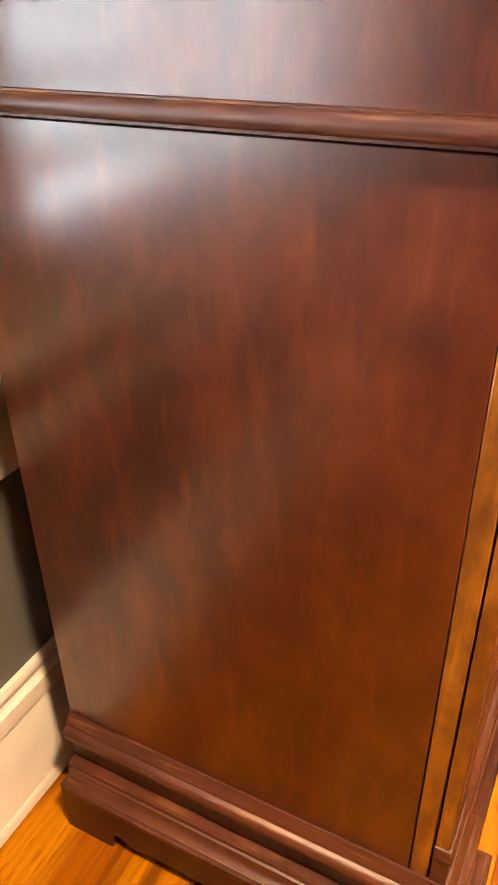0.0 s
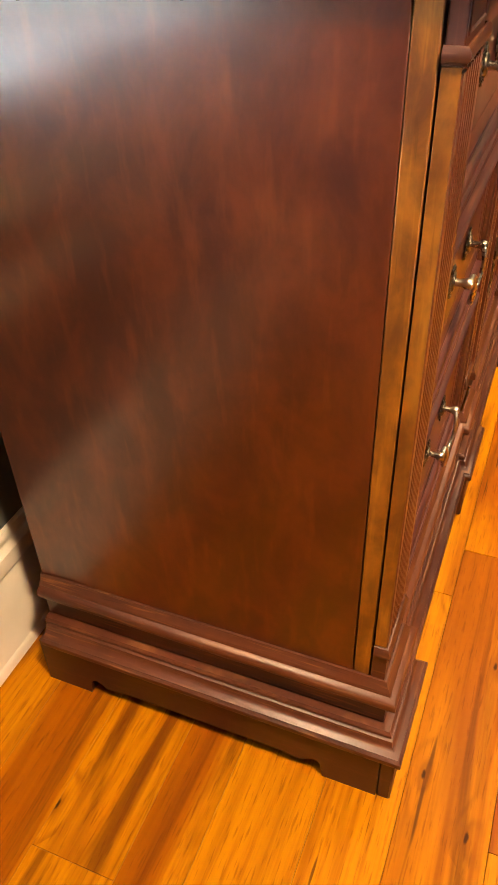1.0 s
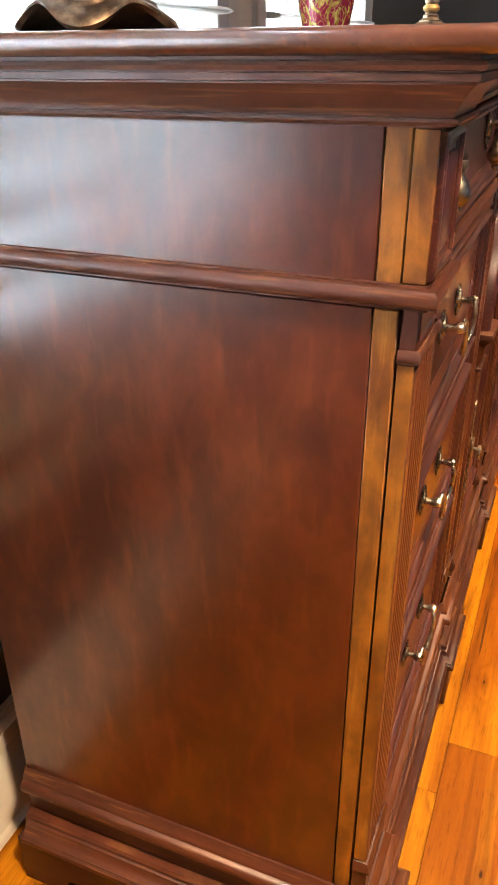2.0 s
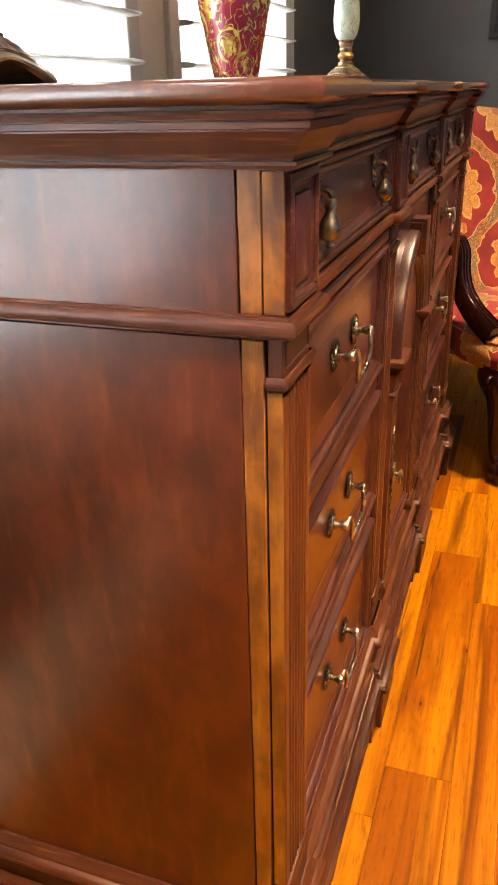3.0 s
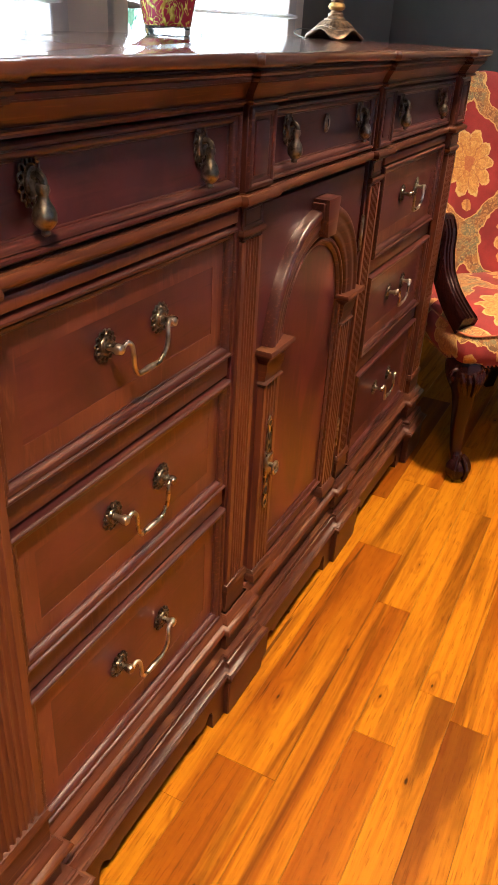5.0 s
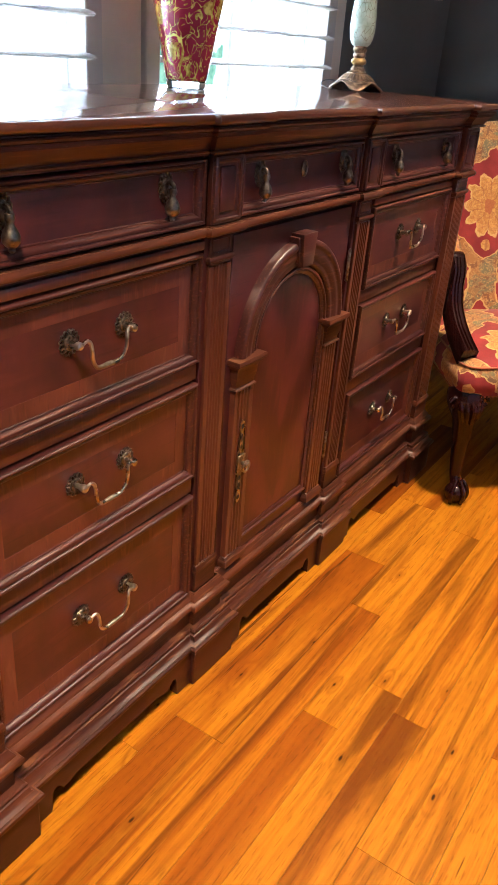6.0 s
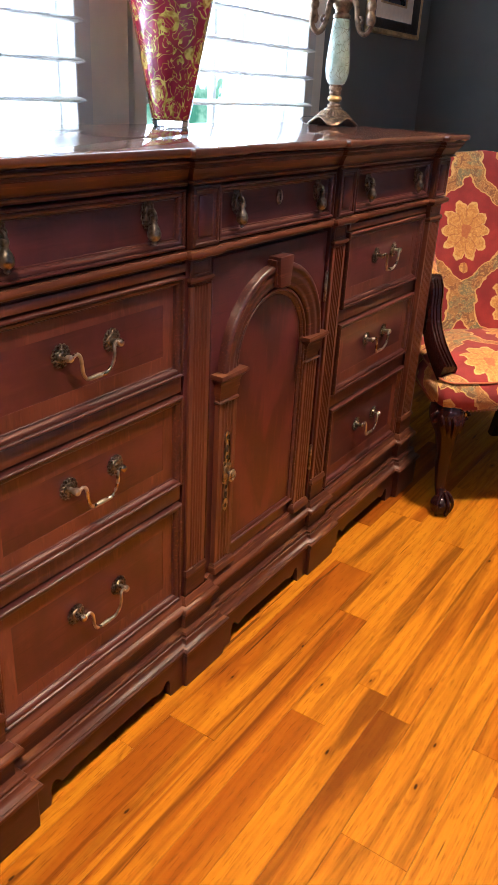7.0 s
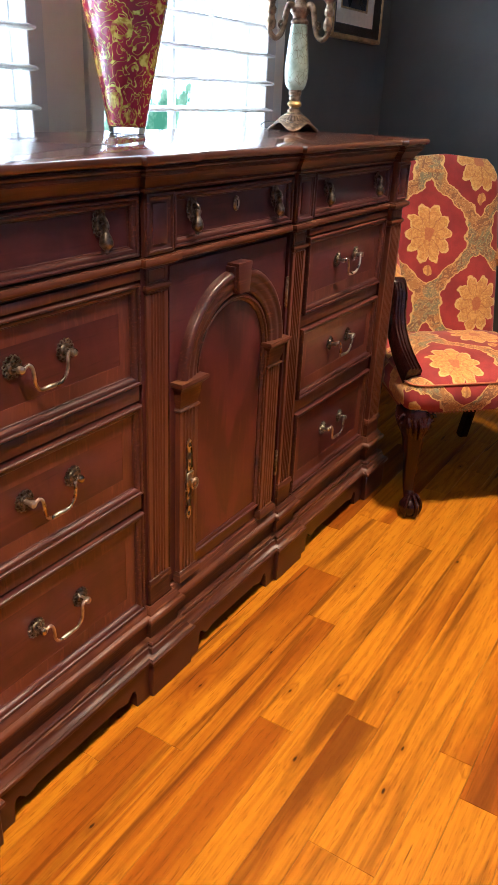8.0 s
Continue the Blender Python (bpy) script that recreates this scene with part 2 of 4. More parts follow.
def plank_material():
    m, t, b = node_material("hickory_plank")
    n = Nodes(t)
    info = n.add("ShaderNodeObjectInfo").outputs["Random"]
    geo = n.add("ShaderNodeNewGeometry").outputs["Position"]
    off = n.add("ShaderNodeCombineXYZ")
    n.wire(n.math("MULTIPLY", info, 37.0), off.inputs[0])
    n.wire(n.math("MULTIPLY", info, 91.0), off.inputs[1])
    add = n.add("ShaderNodeVectorMath", operation="ADD")
    n.wire(geo, add.inputs[0])
    n.wire(off.outputs[0], add.inputs[1])
    co = add.outputs[0]
    vor = n.add("ShaderNodeTexVoronoi")
    vor.voronoi_dimensions = "2D"
    n.wire(n.stretch(co, (3.1, 1.15, 1)), vor.inputs["Vector"])
    csep = n.add("ShaderNodeSeparateColor")
    n.wire(vor.outputs["Color"], csep.inputs[0])
    rare = n.math("GREATER_THAN", csep.outputs[0], 0.80)
    kd = n.math("ADD", vor.outputs["Distance"], n.math("MULTIPLY", n.math("SUBTRACT", 1.0, rare), 2.0))
    bend = n.math("MULTIPLY", n.ramp(kd, 0.40, 0.0), 0.15)
    long = n.stretch(co, (7, 0.42, 7))
    broad = n.math("ADD", n.noise(long, 1.0, 3, 0.5, 0.5), bend)
    rings = n.math("ABSOLUTE", n.math("SINE", n.math("MULTIPLY", broad, 26.0)))
    fine = n.noise(n.stretch(co, (95, 3.0, 95)), 1.0, 5, 0.68)
    pores = n.ramp(n.noise(n.stretch(co, (300, 24, 300)), 1.0, 2, 0.5), 0.55, 0.70)
    dark, mid, light = (0.108, 0.0240, 0.0010), (0.240, 0.0660, 0.0014), (0.395, 0.1500, 0.0028)
    tone = n.math("ADD", n.math("MULTIPLY", n.noise(n.stretch(co, (9.0, 0.50, 9.0)), 1.0, 4, 0.6, 0.8), 1.35), n.math("MULTIPLY", n.math("SUBTRACT", info, 0.50), 0.40))
    col = n.mix(n.ramp(tone, 0.28, 0.46), dark, mid)
    col = n.mix(n.ramp(tone, 0.44, 0.66), col, light)
    rmix = n.math("MULTIPLY", n.ramp(rings, 0.8, 0.0), n.ramp(n.noise(co, 2.3, 2), 0.36, 0.62, 0.08, 0.46))
    col = n.mix(rmix, col, (0.145, 0.038, 0.003))
    col = n.mix(n.math("MULTIPLY", n.ramp(fine, 0.40, 0.70), 0.46), col, (0.175, 0.048, 0.003))
    col = n.mix(n.math("MULTIPLY", pores, 0.42), col, (0.10, 0.025, 0.003))
    streak = n.ramp(n.noise(n.stretch(co, (11, 0.75, 11)), 1.0, 4, 0.55, 1.6), 0.50, 0.68)
    col = n.mix(n.math("MULTIPLY", streak, 0.78), col, (0.088, 0.021, 0.002))
    crackl = n.ramp(n.noise(n.stretch(co, (38, 1.5, 38)), 1.0, 3, 0.6, 0.8), 0.66, 0.70)
    col = n.mix(n.math("MULTIPLY", crackl, 0.8), col, (0.05, 0.014, 0.004))
    halo = n.ramp(kd, 0.20, 0.03)
    col = n.mix(n.math("MULTIPLY", halo, 0.45), col, (0.14, 0.036, 0.003))
    ragged = n.math("ADD", kd, n.math("MULTIPLY", n.math("SUBTRACT", n.noise(n.stretch(co, (1, 0.5, 1)), 60, 3), 0.5), 0.13))
    knot = n.ramp(ragged, 0.050, 0.010)
    col = n.mix(n.math("MULTIPLY", knot, 0.92), col, (0.028, 0.009, 0.004))
    t.links.new(col, b.inputs["Base Color"])
    t.links.new(n.ramp(fine, 0.3, 0.7, 0.36, 0.50), b.inputs["Roughness"])
    b.inputs["Coat Weight"].default_value, b.inputs["Coat Roughness"].default_value = 0.0, 0.25
    b.inputs["Specular IOR Level"].default_value = 0.06
    n.bump(n.math("ADD", n.math("MULTIPLY", fine, 0.5), n.math("ADD", pores, n.math("MULTIPLY", n.noise(co, 7, 2), 1.4))), 0.12, 0.0015, b)
    return m


PLANK = plank_material()
GAP = plain_material("floor_gap", (0.03, 0.012, 0.005), 0.8)

# ---- the room ----
WALL_X, FAR_Y, NEAR_Y, ROOM_X, T = -0.55, 2.80, -3.0, 2.9, 0.12
WINDOWS = [(-0.15, -1.20), (0.08, 0.83), (1.06, 1.81)]
WINDOWS = [tuple(sorted(w)) for w in WINDOWS]
SILL, HEAD = 0.66, 2.16
EDGE = 0.05   # stile of the shutter beside each louvred stretch


def wall(name, bm, mat, label):
    return tagged(link_mesh(name, bm, mat), label, "wall", kind="structure")


bm = bmesh.new()
ys = [NEAR_Y - T] + [v for a, b in WINDOWS for v in (a - EDGE, b + EDGE)] + [FAR_Y + T]
for i in range(0, len(ys), 2):
    box(bm, WALL_X - T, WALL_X, ys[i], ys[i + 1], 0, CEILING)
for a, b in WINDOWS:
    box(bm, WALL_X - T, WALL_X, a - EDGE, b + EDGE, 0, SILL)
    box(bm, WALL_X - T, WALL_X, a - EDGE, b + EDGE, HEAD, CEILING)
wall("wall_west", bm, WALLPAINT, "dark olive grey painted wall with three shuttered windows")
wall("wall_north", boxed(WALL_X - T, ROOM_X + T, FAR_Y, FAR_Y + T, 0, CEILING, 0), WALLPAINT, "dark olive grey painted wall behind the armchair")
wall("wall_south", boxed(WALL_X - T, ROOM_X + T, NEAR_Y - T, NEAR_Y, 0, CEILING, 0), WALLPAINT, "dark olive grey painted wall")
wall("wall_east", boxed(ROOM_X, ROOM_X + T, NEAR_Y, FAR_Y, 0, CEILING, 0), BOUNCEWALL, "unseen pale wall that closes the room and bounces cool daylight")
tagged(link_mesh("ceiling", boxed(WALL_X - T, ROOM_X + T, NEAR_Y - T, FAR_Y + T, CEILING, CEILING + 0.1, 0), CEIL), "plain pale grey painted ceiling", "ceiling", kind="structure")

BASE_PROFILE = [(0.0, 0.215), (0.008, 0.215), (0.011, 0.210), (0.010, 0.200), (0.0065, 0.196), (0.0075, 0.192), (0.0155, 0.186), (0.017, 0.170), (0.0165, 0.160), (0.0105, 0.154), (0.0125, 0.150), (0.012, 0.03), (0.020, 0.022), (0.022, 0.012), (0.022, 0.0)]


def baseboard(path, name):
    bm = sweep(path, BASE_PROFILE)
    return tagged(link_mesh(name, bm, TRIM, smooth=True), "tall cream painted baseboard with moulded cap", "baseboard", kind="structure")


CORNERS = [(WALL_X, NEAR_Y), (WALL_X, FAR_Y), (ROOM_X, FAR_Y), (ROOM_X, NEAR_Y)]
for c0, c1 in zip(CORNERS, CORNERS[1:] + CORNERS[:1]):
    baseboard([c0, c1], "baseboard")

# ceiling downlights
WHITE_GLOW, gt, gb = node_material("downlight_lens")
gb.inputs["Emission Color"].default_value, gb.inputs["Emission Strength"].default_value = (*WARM, 1), 6.0
for x, y, _, _ in DOWNLIGHTS:
    dl = thing("downlight", "round white recessed ceiling downlight, lit warm", "ceiling light", "ceiling downlights", pose(x, y, CEILING))
    part("trim_ring", lathe(bmesh.new(), [(0.062, -0.001), (0.092, -0.001), (0.090, -0.006), (0.066, -0.008)], 32), CEIL, dl)
    part("lens", lathe(bmesh.new(), [(0.060, -0.002), (0.060, -0.004)], 32), WHITE_GLOW, dl)

# windows with plantation shutters
GLASS, glt, glb = node_material("window_glass")
glb.inputs["Transmission Weight"].default_value, glb.inputs["Roughness"].default_value, glb.inputs["IOR"].default_value = 1.0, 0.0, 1.1
SASH = plain_material("white_sash_paint", (0.8, 0.8, 0.79), 0.4, scale=9, var=0.02)
FACE = WALL_X + 0.022
for k, (a, b) in enumerate(WINDOWS, 1):
    w = thing("window_%d" % k, "tall sash window with bright daylight behind open shutters", "window", kind="structure", at=pose(WALL_X, (a + b) / 2, SILL))
    inv = w.matrix_world.inverted()

    def wpart(name, bm, mat, label=""):
        bm.transform(inv)
        return part(name, bm, mat, w, label)

    A, B = a - EDGE, b + EDGE
    lo, hi = (0.1 if k == 1 else 0.064), (0.1 if k == 3 else 0.064)
    for y0, y1 in ((A + 0.006, A + 0.028), (B - 0.028, B - 0.006)):
        wpart("sash_stile", boxed(WALL_X - 0.105, WALL_X - 0.07, y0, y1, SILL, HEAD), SASH)
    for z0, z1 in ((SILL, SILL + 0.06), (1.40, 1.44), (HEAD - 0.05, HEAD)):
        wpart("sash_rail", boxed(WALL_X - 0.103, WALL_X - 0.072, A + 0.034, B - 0.034, z0, z1), SASH)
    for f in (0.55,):
        yc = A + (B - A) * f
        wpart("muntin", boxed(WALL_X - 0.098, WALL_X - 0.078, yc - 0.009, yc + 0.009, SILL + 0.058, HEAD - 0.048), SASH)
    for zc in (1.03, 1.78):
        wpart("muntin", boxed(WALL_X - 0.097, WALL_X - 0.079, A + 0.033, B - 0.033, zc - 0.009, zc + 0.009), SASH)
    for y0, y1 in ((A, A + 0.006), (B - 0.006, B)):
        wpart("jamb", boxed(WALL_X - T + 0.001, WALL_X - 0.001, y0 + 0.0005, y1 - 0.0005, SILL + 0.002, HEAD - 0.002, 0.0), SASH)
    p = wpart("pane", boxed(WALL_X - 0.09, WALL_X - 0.086, A + 0.034, B - 0.034, SILL + 0.058, HEAD - 0.048, 0), GLASS)
    p.visible_shadow = False
    wpart("window_sill", boxed(WALL_X - 0.06, WALL_X + 0.062, A - lo, B + hi, SILL - 0.032, SILL - 0.002, 0.008, 2), TRIM)
    wpart("apron", boxed(WALL_X, WALL_X + 0.02, A - lo * 0.98, B + hi * 0.98, SILL - 0.155, SILL - 0.034, 0.004), TRIM)
    wpart("head_casing", boxed(WALL_X, WALL_X + 0.022, A - lo * 0.98, B + hi * 0.98, HEAD - 0.002, HEAD + 0.09, 0.004), TRIM)
    for y0, y1 in ([(A - 0.074, A - 0.001)] if k == 1 else []) + ([(B + 0.001, B + 0.074)] if k == 3 else []):
        wpart("side_casing", boxed(WALL_X, WALL_X + 0.018, y0, y1, SILL, HEAD - 0.004, 0.004), TRIM)

    s = thing("plantation_shutter", "cream plantation shutter with wide louvres tilted level", "shutter", "plantation shutters", pose(WALL_X + 0.02, (a + b) / 2, SILL))
    inv2 = s.matrix_world.inverted()

    def spart(name, bm, mat, label=""):
        bm.transform(inv2)
        return part(name, bm, mat, s, label)

    for y0, y1 in ((A + 0.002, a), (b, B - 0.002)):
        spart("stile", boxed(WALL_X + 0.002, WALL_X + 0.030, y0, y1, SILL + 0.001, HEAD - 0.006, 0.003), SHUTTER)
    spart("bottom_rail", boxed(WALL_X + 0.003, WALL_X + 0.029, a, b, SILL + 0.001, SILL + 0.10, 0.003), SHUTTER)
    spart("top_rail", boxed(WALL_X + 0.003, WALL_X + 0.029, a, b, HEAD - 0.09, HEAD - 0.006, 0.003), SHUTTER)
    z = 0.748
    while z < HEAD - 0.12:
        bm = bmesh.new()
        n = 12
        tilt = radians(-3)
        rings = []
        for y in (a + 0.002, b - 0.002):
            ring = []
            for i in range(n):
                t = 2 * math.pi * i / n
                px, pz = 0.0445 * math.cos(t), 0.0068 * math.sin(t)
                ring.append(bm.verts.new((WALL_X + 0.016 + px * math.cos(tilt) - pz * math.sin(tilt), y, z + px * math.sin(tilt) + pz * math.cos(tilt))))
            rings.append(ring)
        for i in range(n):
            bm.faces.new((rings[0][i], rings[0][(i + 1) % n], rings[1][(i + 1) % n], rings[1][i]))
        bm.faces.new(rings[0])
        bm.faces.new(rings[1])
        spart("louvre", bm, SHUTTER)
        z += 0.0765

# flat boards between the windows
for y0, y1 in ((WINDOWS[0][1], WINDOWS[1][0]), (WINDOWS[1][1], WINDOWS[2][0])):
    tagged(link_mesh("trim", boxed(WALL_X, WALL_X + 0.020, y0 + EDGE + 0.001, y1 - EDGE - 0.001, SILL, HEAD - 0.004, 0.004), TRIM), "flat cream painted board between the windows", "trim", kind="structure")

# ---- the sideboard ----
YC, LEN, BACK = 0.856, 1.712, -0.455
PF = 0.018                                   # how far the end pilasters stand forward; the inner ones less
PIL = [(0.0, 0.085), (0.5565, 0.6345), (1.0775, 1.1555), (1.627, 1.712)]
PROUD = [PF, 0.010, 0.010, PF]
PLAN = [(BACK, 0.0)]
for (y0, y1), pf in zip(PIL, PROUD):
    if y0 > 0:
        PLAN.append((0.0, y0))
    PLAN += [(pf, y0), (pf, y1)]
    if y1 < LEN:
        PLAN.append((0.0, y1))
PLAN.append((BACK, LEN))
# the run goes forward along the near end, along the front and back along the far end: outside is on its right

sb = thing("sideboard", "dark cherry breakfront sideboard with carved arched door and brass pulls", "sideboard", at=pose(0, 0, 0))


def sp(name, bm, mat, label="", parent=None, smooth=True):
    return part(name, bm, mat, parent or sb, label, smooth)


TOP = 1.084
# top slab with rounded edge, and the cornice below it
sp("top", sweep(PLAN, [(0.030, TOP), (0.0325, TOP - 0.0008), (0.0350, TOP - 0.003), (0.0362, TOP - 0.007), (0.0355, TOP - 0.0115), (0.0330, TOP - 0.0145), (0.0295, TOP - 0.0162), (0.0260, TOP - 0.0165)], top=True, bottom=True), TOPWOOD, "glossy cherry top with stepped rounded edge")
sp("cornice", sweep(PLAN, [(0.0215, 1.0673), (0.0215, 1.0648), (0.0262, 1.0645), (0.0275, 1.0620), (0.0262, 1.0592), (0.0222, 1.0588), (0.0222, 1.0578), (0.0238, 1.0574), (0.0238, 1.0530), (0.0205, 1.0524), (0.0205, 1.0510), (0.0165, 1.0465), (0.0125, 1.0412), (0.0095, 1.0360), (0.0078, 1.0322), (0.0078, 1.0312), (0.0105, 1.0308), (0.0115, 1.0286), (0.0100, 1.0264), (0.0045, 1.0260), (0.0045, 1.0248), (0.0, 1.0245)]), MOULDH)
# waist, base mouldings
sp("waist_moulding", sweep(PLAN, [(0.0, 0.9195), (0.0030, 0.919), (0.0030, 0.9175), (0.0075, 0.9170), (0.0103, 0.9140), (0.0110, 0.9100), (0.0100, 0.9060), (0.0070, 0.9035), (0.0025, 0.9032), (0.0025, 0.9005), (0.0, 0.9000)]), MOULDH)
sp("upper_base_moulding", sweep(PLAN, [(0.0, 0.206), (0.003, 0.206), (0.0045, 0.202), (0.0085, 0.196), (0.0105, 0.193), (0.0105, 0.1905), (0.0155, 0.1885), (0.0190, 0.184), (0.0195, 0.179), (0.0170, 0.173), (0.0120, 0.1705), (0.0065, 0.1695), (0.0060, 0.166), (0.0060, 0.1305), (0.0065, 0.13)]), MOULDH)
sp("lower_base_moulding", sweep(PLAN, [(0.0065, 0.1305), (0.0165, 0.130), (0.0195, 0.127), (0.0195, 0.1225), (0.0165, 0.121), (0.0215, 0.1185), (0.0225, 0.112), (0.027, 0.106), (0.0330, 0.103), (0.0330, 0.1015), (0.0365, 0.099), (0.0375, 0.094), (0.0355, 0.0895), (0.029, 0.088)]), MOULDH)

# body
sp("carcass", boxed(BACK, -0.020, 0.013, LEN - 0.013, 0.09, 1.055, 0), SHADE)
for y0, y1 in ((0.0, 0.0125), (LEN - 0.0125, LEN)):
    sp("side_panel", boxed(BACK, -0.0203, y0, y1, 0.2, 0.899, 0.0008), CHERRY)
    sp("side_panel", boxed(BACK, -0.0203, y0, y1, 0.915, 1.026, 0.0008), CHERRY)
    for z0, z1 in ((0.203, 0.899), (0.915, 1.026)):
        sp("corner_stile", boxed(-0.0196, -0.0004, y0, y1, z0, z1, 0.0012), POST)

# fluted pilasters, their caps, plinths and the panelled blocks above
def fluted(y0, y1, z0, z1, x0, x1, flutes, depth, margin):
    bm = bmesh.new()
    pitch = (y1 - y0 - 2 * margin) / flutes
    line = [(x0, y0), (x1 - 0.001, y0), (x1, y0 + 0.001)]
    for i in range(flutes):
        c = y0 + margin + pitch * (i + 0.5)
        r = pitch * 0.36
        for k in range(7):
            a = math.pi * k / 6
            line.append((x1 - depth * math.sin(a), c - r * math.cos(a)))
    line += [(x1, y1 - 0.001), (x1 - 0.001, y1), (x0, y1)]
    rows = [[bm.verts.new((x, y, z)) for x, y in line] for z in (z0, z1)]
    n = len(line)
    for i in range(n):
        bm.faces.new((rows[0][i], rows[0][(i + 1) % n], rows[1][(i + 1) % n], rows[1][i]))
    bm.faces.new(rows[0])
    bm.faces.new(rows[1])
    return bm


def block_path(y0, y1, x0, x1):
    return [(x0, y0), (x1, y0), (x1, y1), (x0, y1)]


for (y0, y1), pf in zip(PIL, PROUD):
    end = y0 == 0.0 or y1 == LEN
    back = 0.0014 if end else -0.0005
    inset, front, flutes = (0.0015, pf - 0.002, 6) if end else (0.0085, pf - 0.005, 5)
    pil = sp("pilaster", fluted(y0 + inset, y1 - inset, 0.262, 0.853, back, front, flutes, 0.0044, 0.010), FLUTE)
    if end:
        # thin facing added in the lighter stile colour over the shaft's outer side
        e = y0 + 0.0004 if y0 == 0.0 else y1 - 0.0016
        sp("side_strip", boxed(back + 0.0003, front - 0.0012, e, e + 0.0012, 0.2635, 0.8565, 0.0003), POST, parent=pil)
    else:
        sp("pilaster_backing", boxed(-0.03, -0.001, y0, y1, 0.204, 0.8995, 0.0008), FIELD, parent=pil)
    bp = block_path(y0 + inset - 0.0005, y1 - inset + 0.0005, max(back, 0.0), front)
    sp("cap", sweep(bp, [(0.0, 0.8690), (0.0015, 0.8688), (0.0035, 0.8665), (0.0042, 0.8635), (0.0035, 0.8605), (0.0015, 0.8590), (0.0015, 0.8575), (0.0, 0.8570)]), MOULDH, parent=pil)
    sp("neck", boxed(max(back, 0.0), front - 0.0015, y0 + inset + 0.0015, y1 - inset - 0.0015, 0.853, 0.8995, 0.0012), FLUTE, parent=pil)
    sp("neck_panel", ring_mould(y0 + inset + 0.006, y1 - inset - 0.006, 0.8725, 0.8965, [(0.0, front - 0.0016), (0.0006, front - 0.0004), (0.002, front - 0.0002), (0.003, front - 0.0014)]), MOULD, parent=pil)
    sp("plinth", sweep(bp, [(0.0, 0.263), (0.002, 0.262), (0.003, 0.257), (0.0045, 0.254), (0.0045, 0.248), (0.002, 0.246), (0.0015, 0.242), (0.0015, 0.204)], top=True), MOULDH, parent=pil)
    blk = sp("frieze_block", boxed(0.0, pf - 0.001, y0 + 0.001, y1 - 0.001, 0.9155, 1.0255, 0.001), FLUTE)
    if end:
        # the block's outer side gets an added facing, lighter than its front
        e = -0.0012 if y0 == 0.0 else LEN - 0.0008
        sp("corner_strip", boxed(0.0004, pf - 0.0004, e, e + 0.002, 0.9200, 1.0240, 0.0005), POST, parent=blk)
    a, b = y0 + 0.012, y1 - 0.012
    sp("block_moulding", ring_mould(a - 0.010, b + 0.010, 0.9215, 1.0225, [(0, pf - 0.001), (0.0008, pf + 0.0032), (0.003, pf + 0.0045), (0.0062, pf + 0.0045), (0.0075, pf + 0.003), (0.0078, pf + 0.0012), (0.0100, pf + 0.0008), (0.0125, pf - 0.0006)]), MOULD, parent=blk)
    sp("raised_panel", boxed(pf - 0.003, pf + 0.0025, a + 0.008, b - 0.008, 0.938, 1.006, 0.003, 2), FIELD, parent=blk)

# rails across the front
COLS = [(0.086, 0.552), (1.160, 1.626)]
ROWS_Z = [(0.204, 0.432), (0.473, 0.657), (0.695, 0.878)]
for y0, y1 in COLS:
    for z0, z1, x in ((0.436, 0.469, -0.003), (0.661, 0.691, -0.003), (0.882, 0.8975, 0.004)):
        sp("rail", boxed(-0.03, x, y0, y1, z0, z1, 0.0022, 2), FLUTE)
for y0, y1 in ((0.086, 0.556), (0.635, 1.077), (1.156, 1.626)):
    sp("sill", boxed(-0.03, 0.0028, y0, y1, 0.196, 0.2034 if y1 - y0 > 0.46 else 0.2080, 0.0008), FLUTE)
    sp("rail", boxed(-0.03, 0.0035, y0, y1, 1.0222, 1.0280, 0.001), FLUTE)


# brass fittings
PENDANT = plain_material("aged_brass", (0.30, 0.265, 0.21), 0.34, 1.0, scale=110, dark=(0.075, 0.064, 0.048), bump=0.12)


def rosette_mesh(r):
    """A domed boss with lobes that meet a scalloped wire rim."""
    bm = bmesh.new()
    m = Matrix.Rotation(radians(90), 4, "Y")
    lathe(bm, [(r * 0.76, 0.0), (r * 0.76, 0.0016), (r * 0.68, 0.0030), (r * 0.60, 0.0026), (r * 0.55, 0.0048), (r * 0.42, 0.0058), (r * 0.30, 0.0050)], 84, m,
          wave=lambda a, q, z: q * (1 - 0.20 * math.cos(14 * a)) if q > r * 0.7 else q)
    rim = []
    for k in range(112):
        a = 2 * math.pi * k / 112
        q = r * (0.945 + 0.075 * math.cos(14 * a))
        rim.append((0.0015, q * math.sin(a), -q * math.cos(a)))
    tube(bm, rim, r * 0.055, 5, closed=True)
    return bm


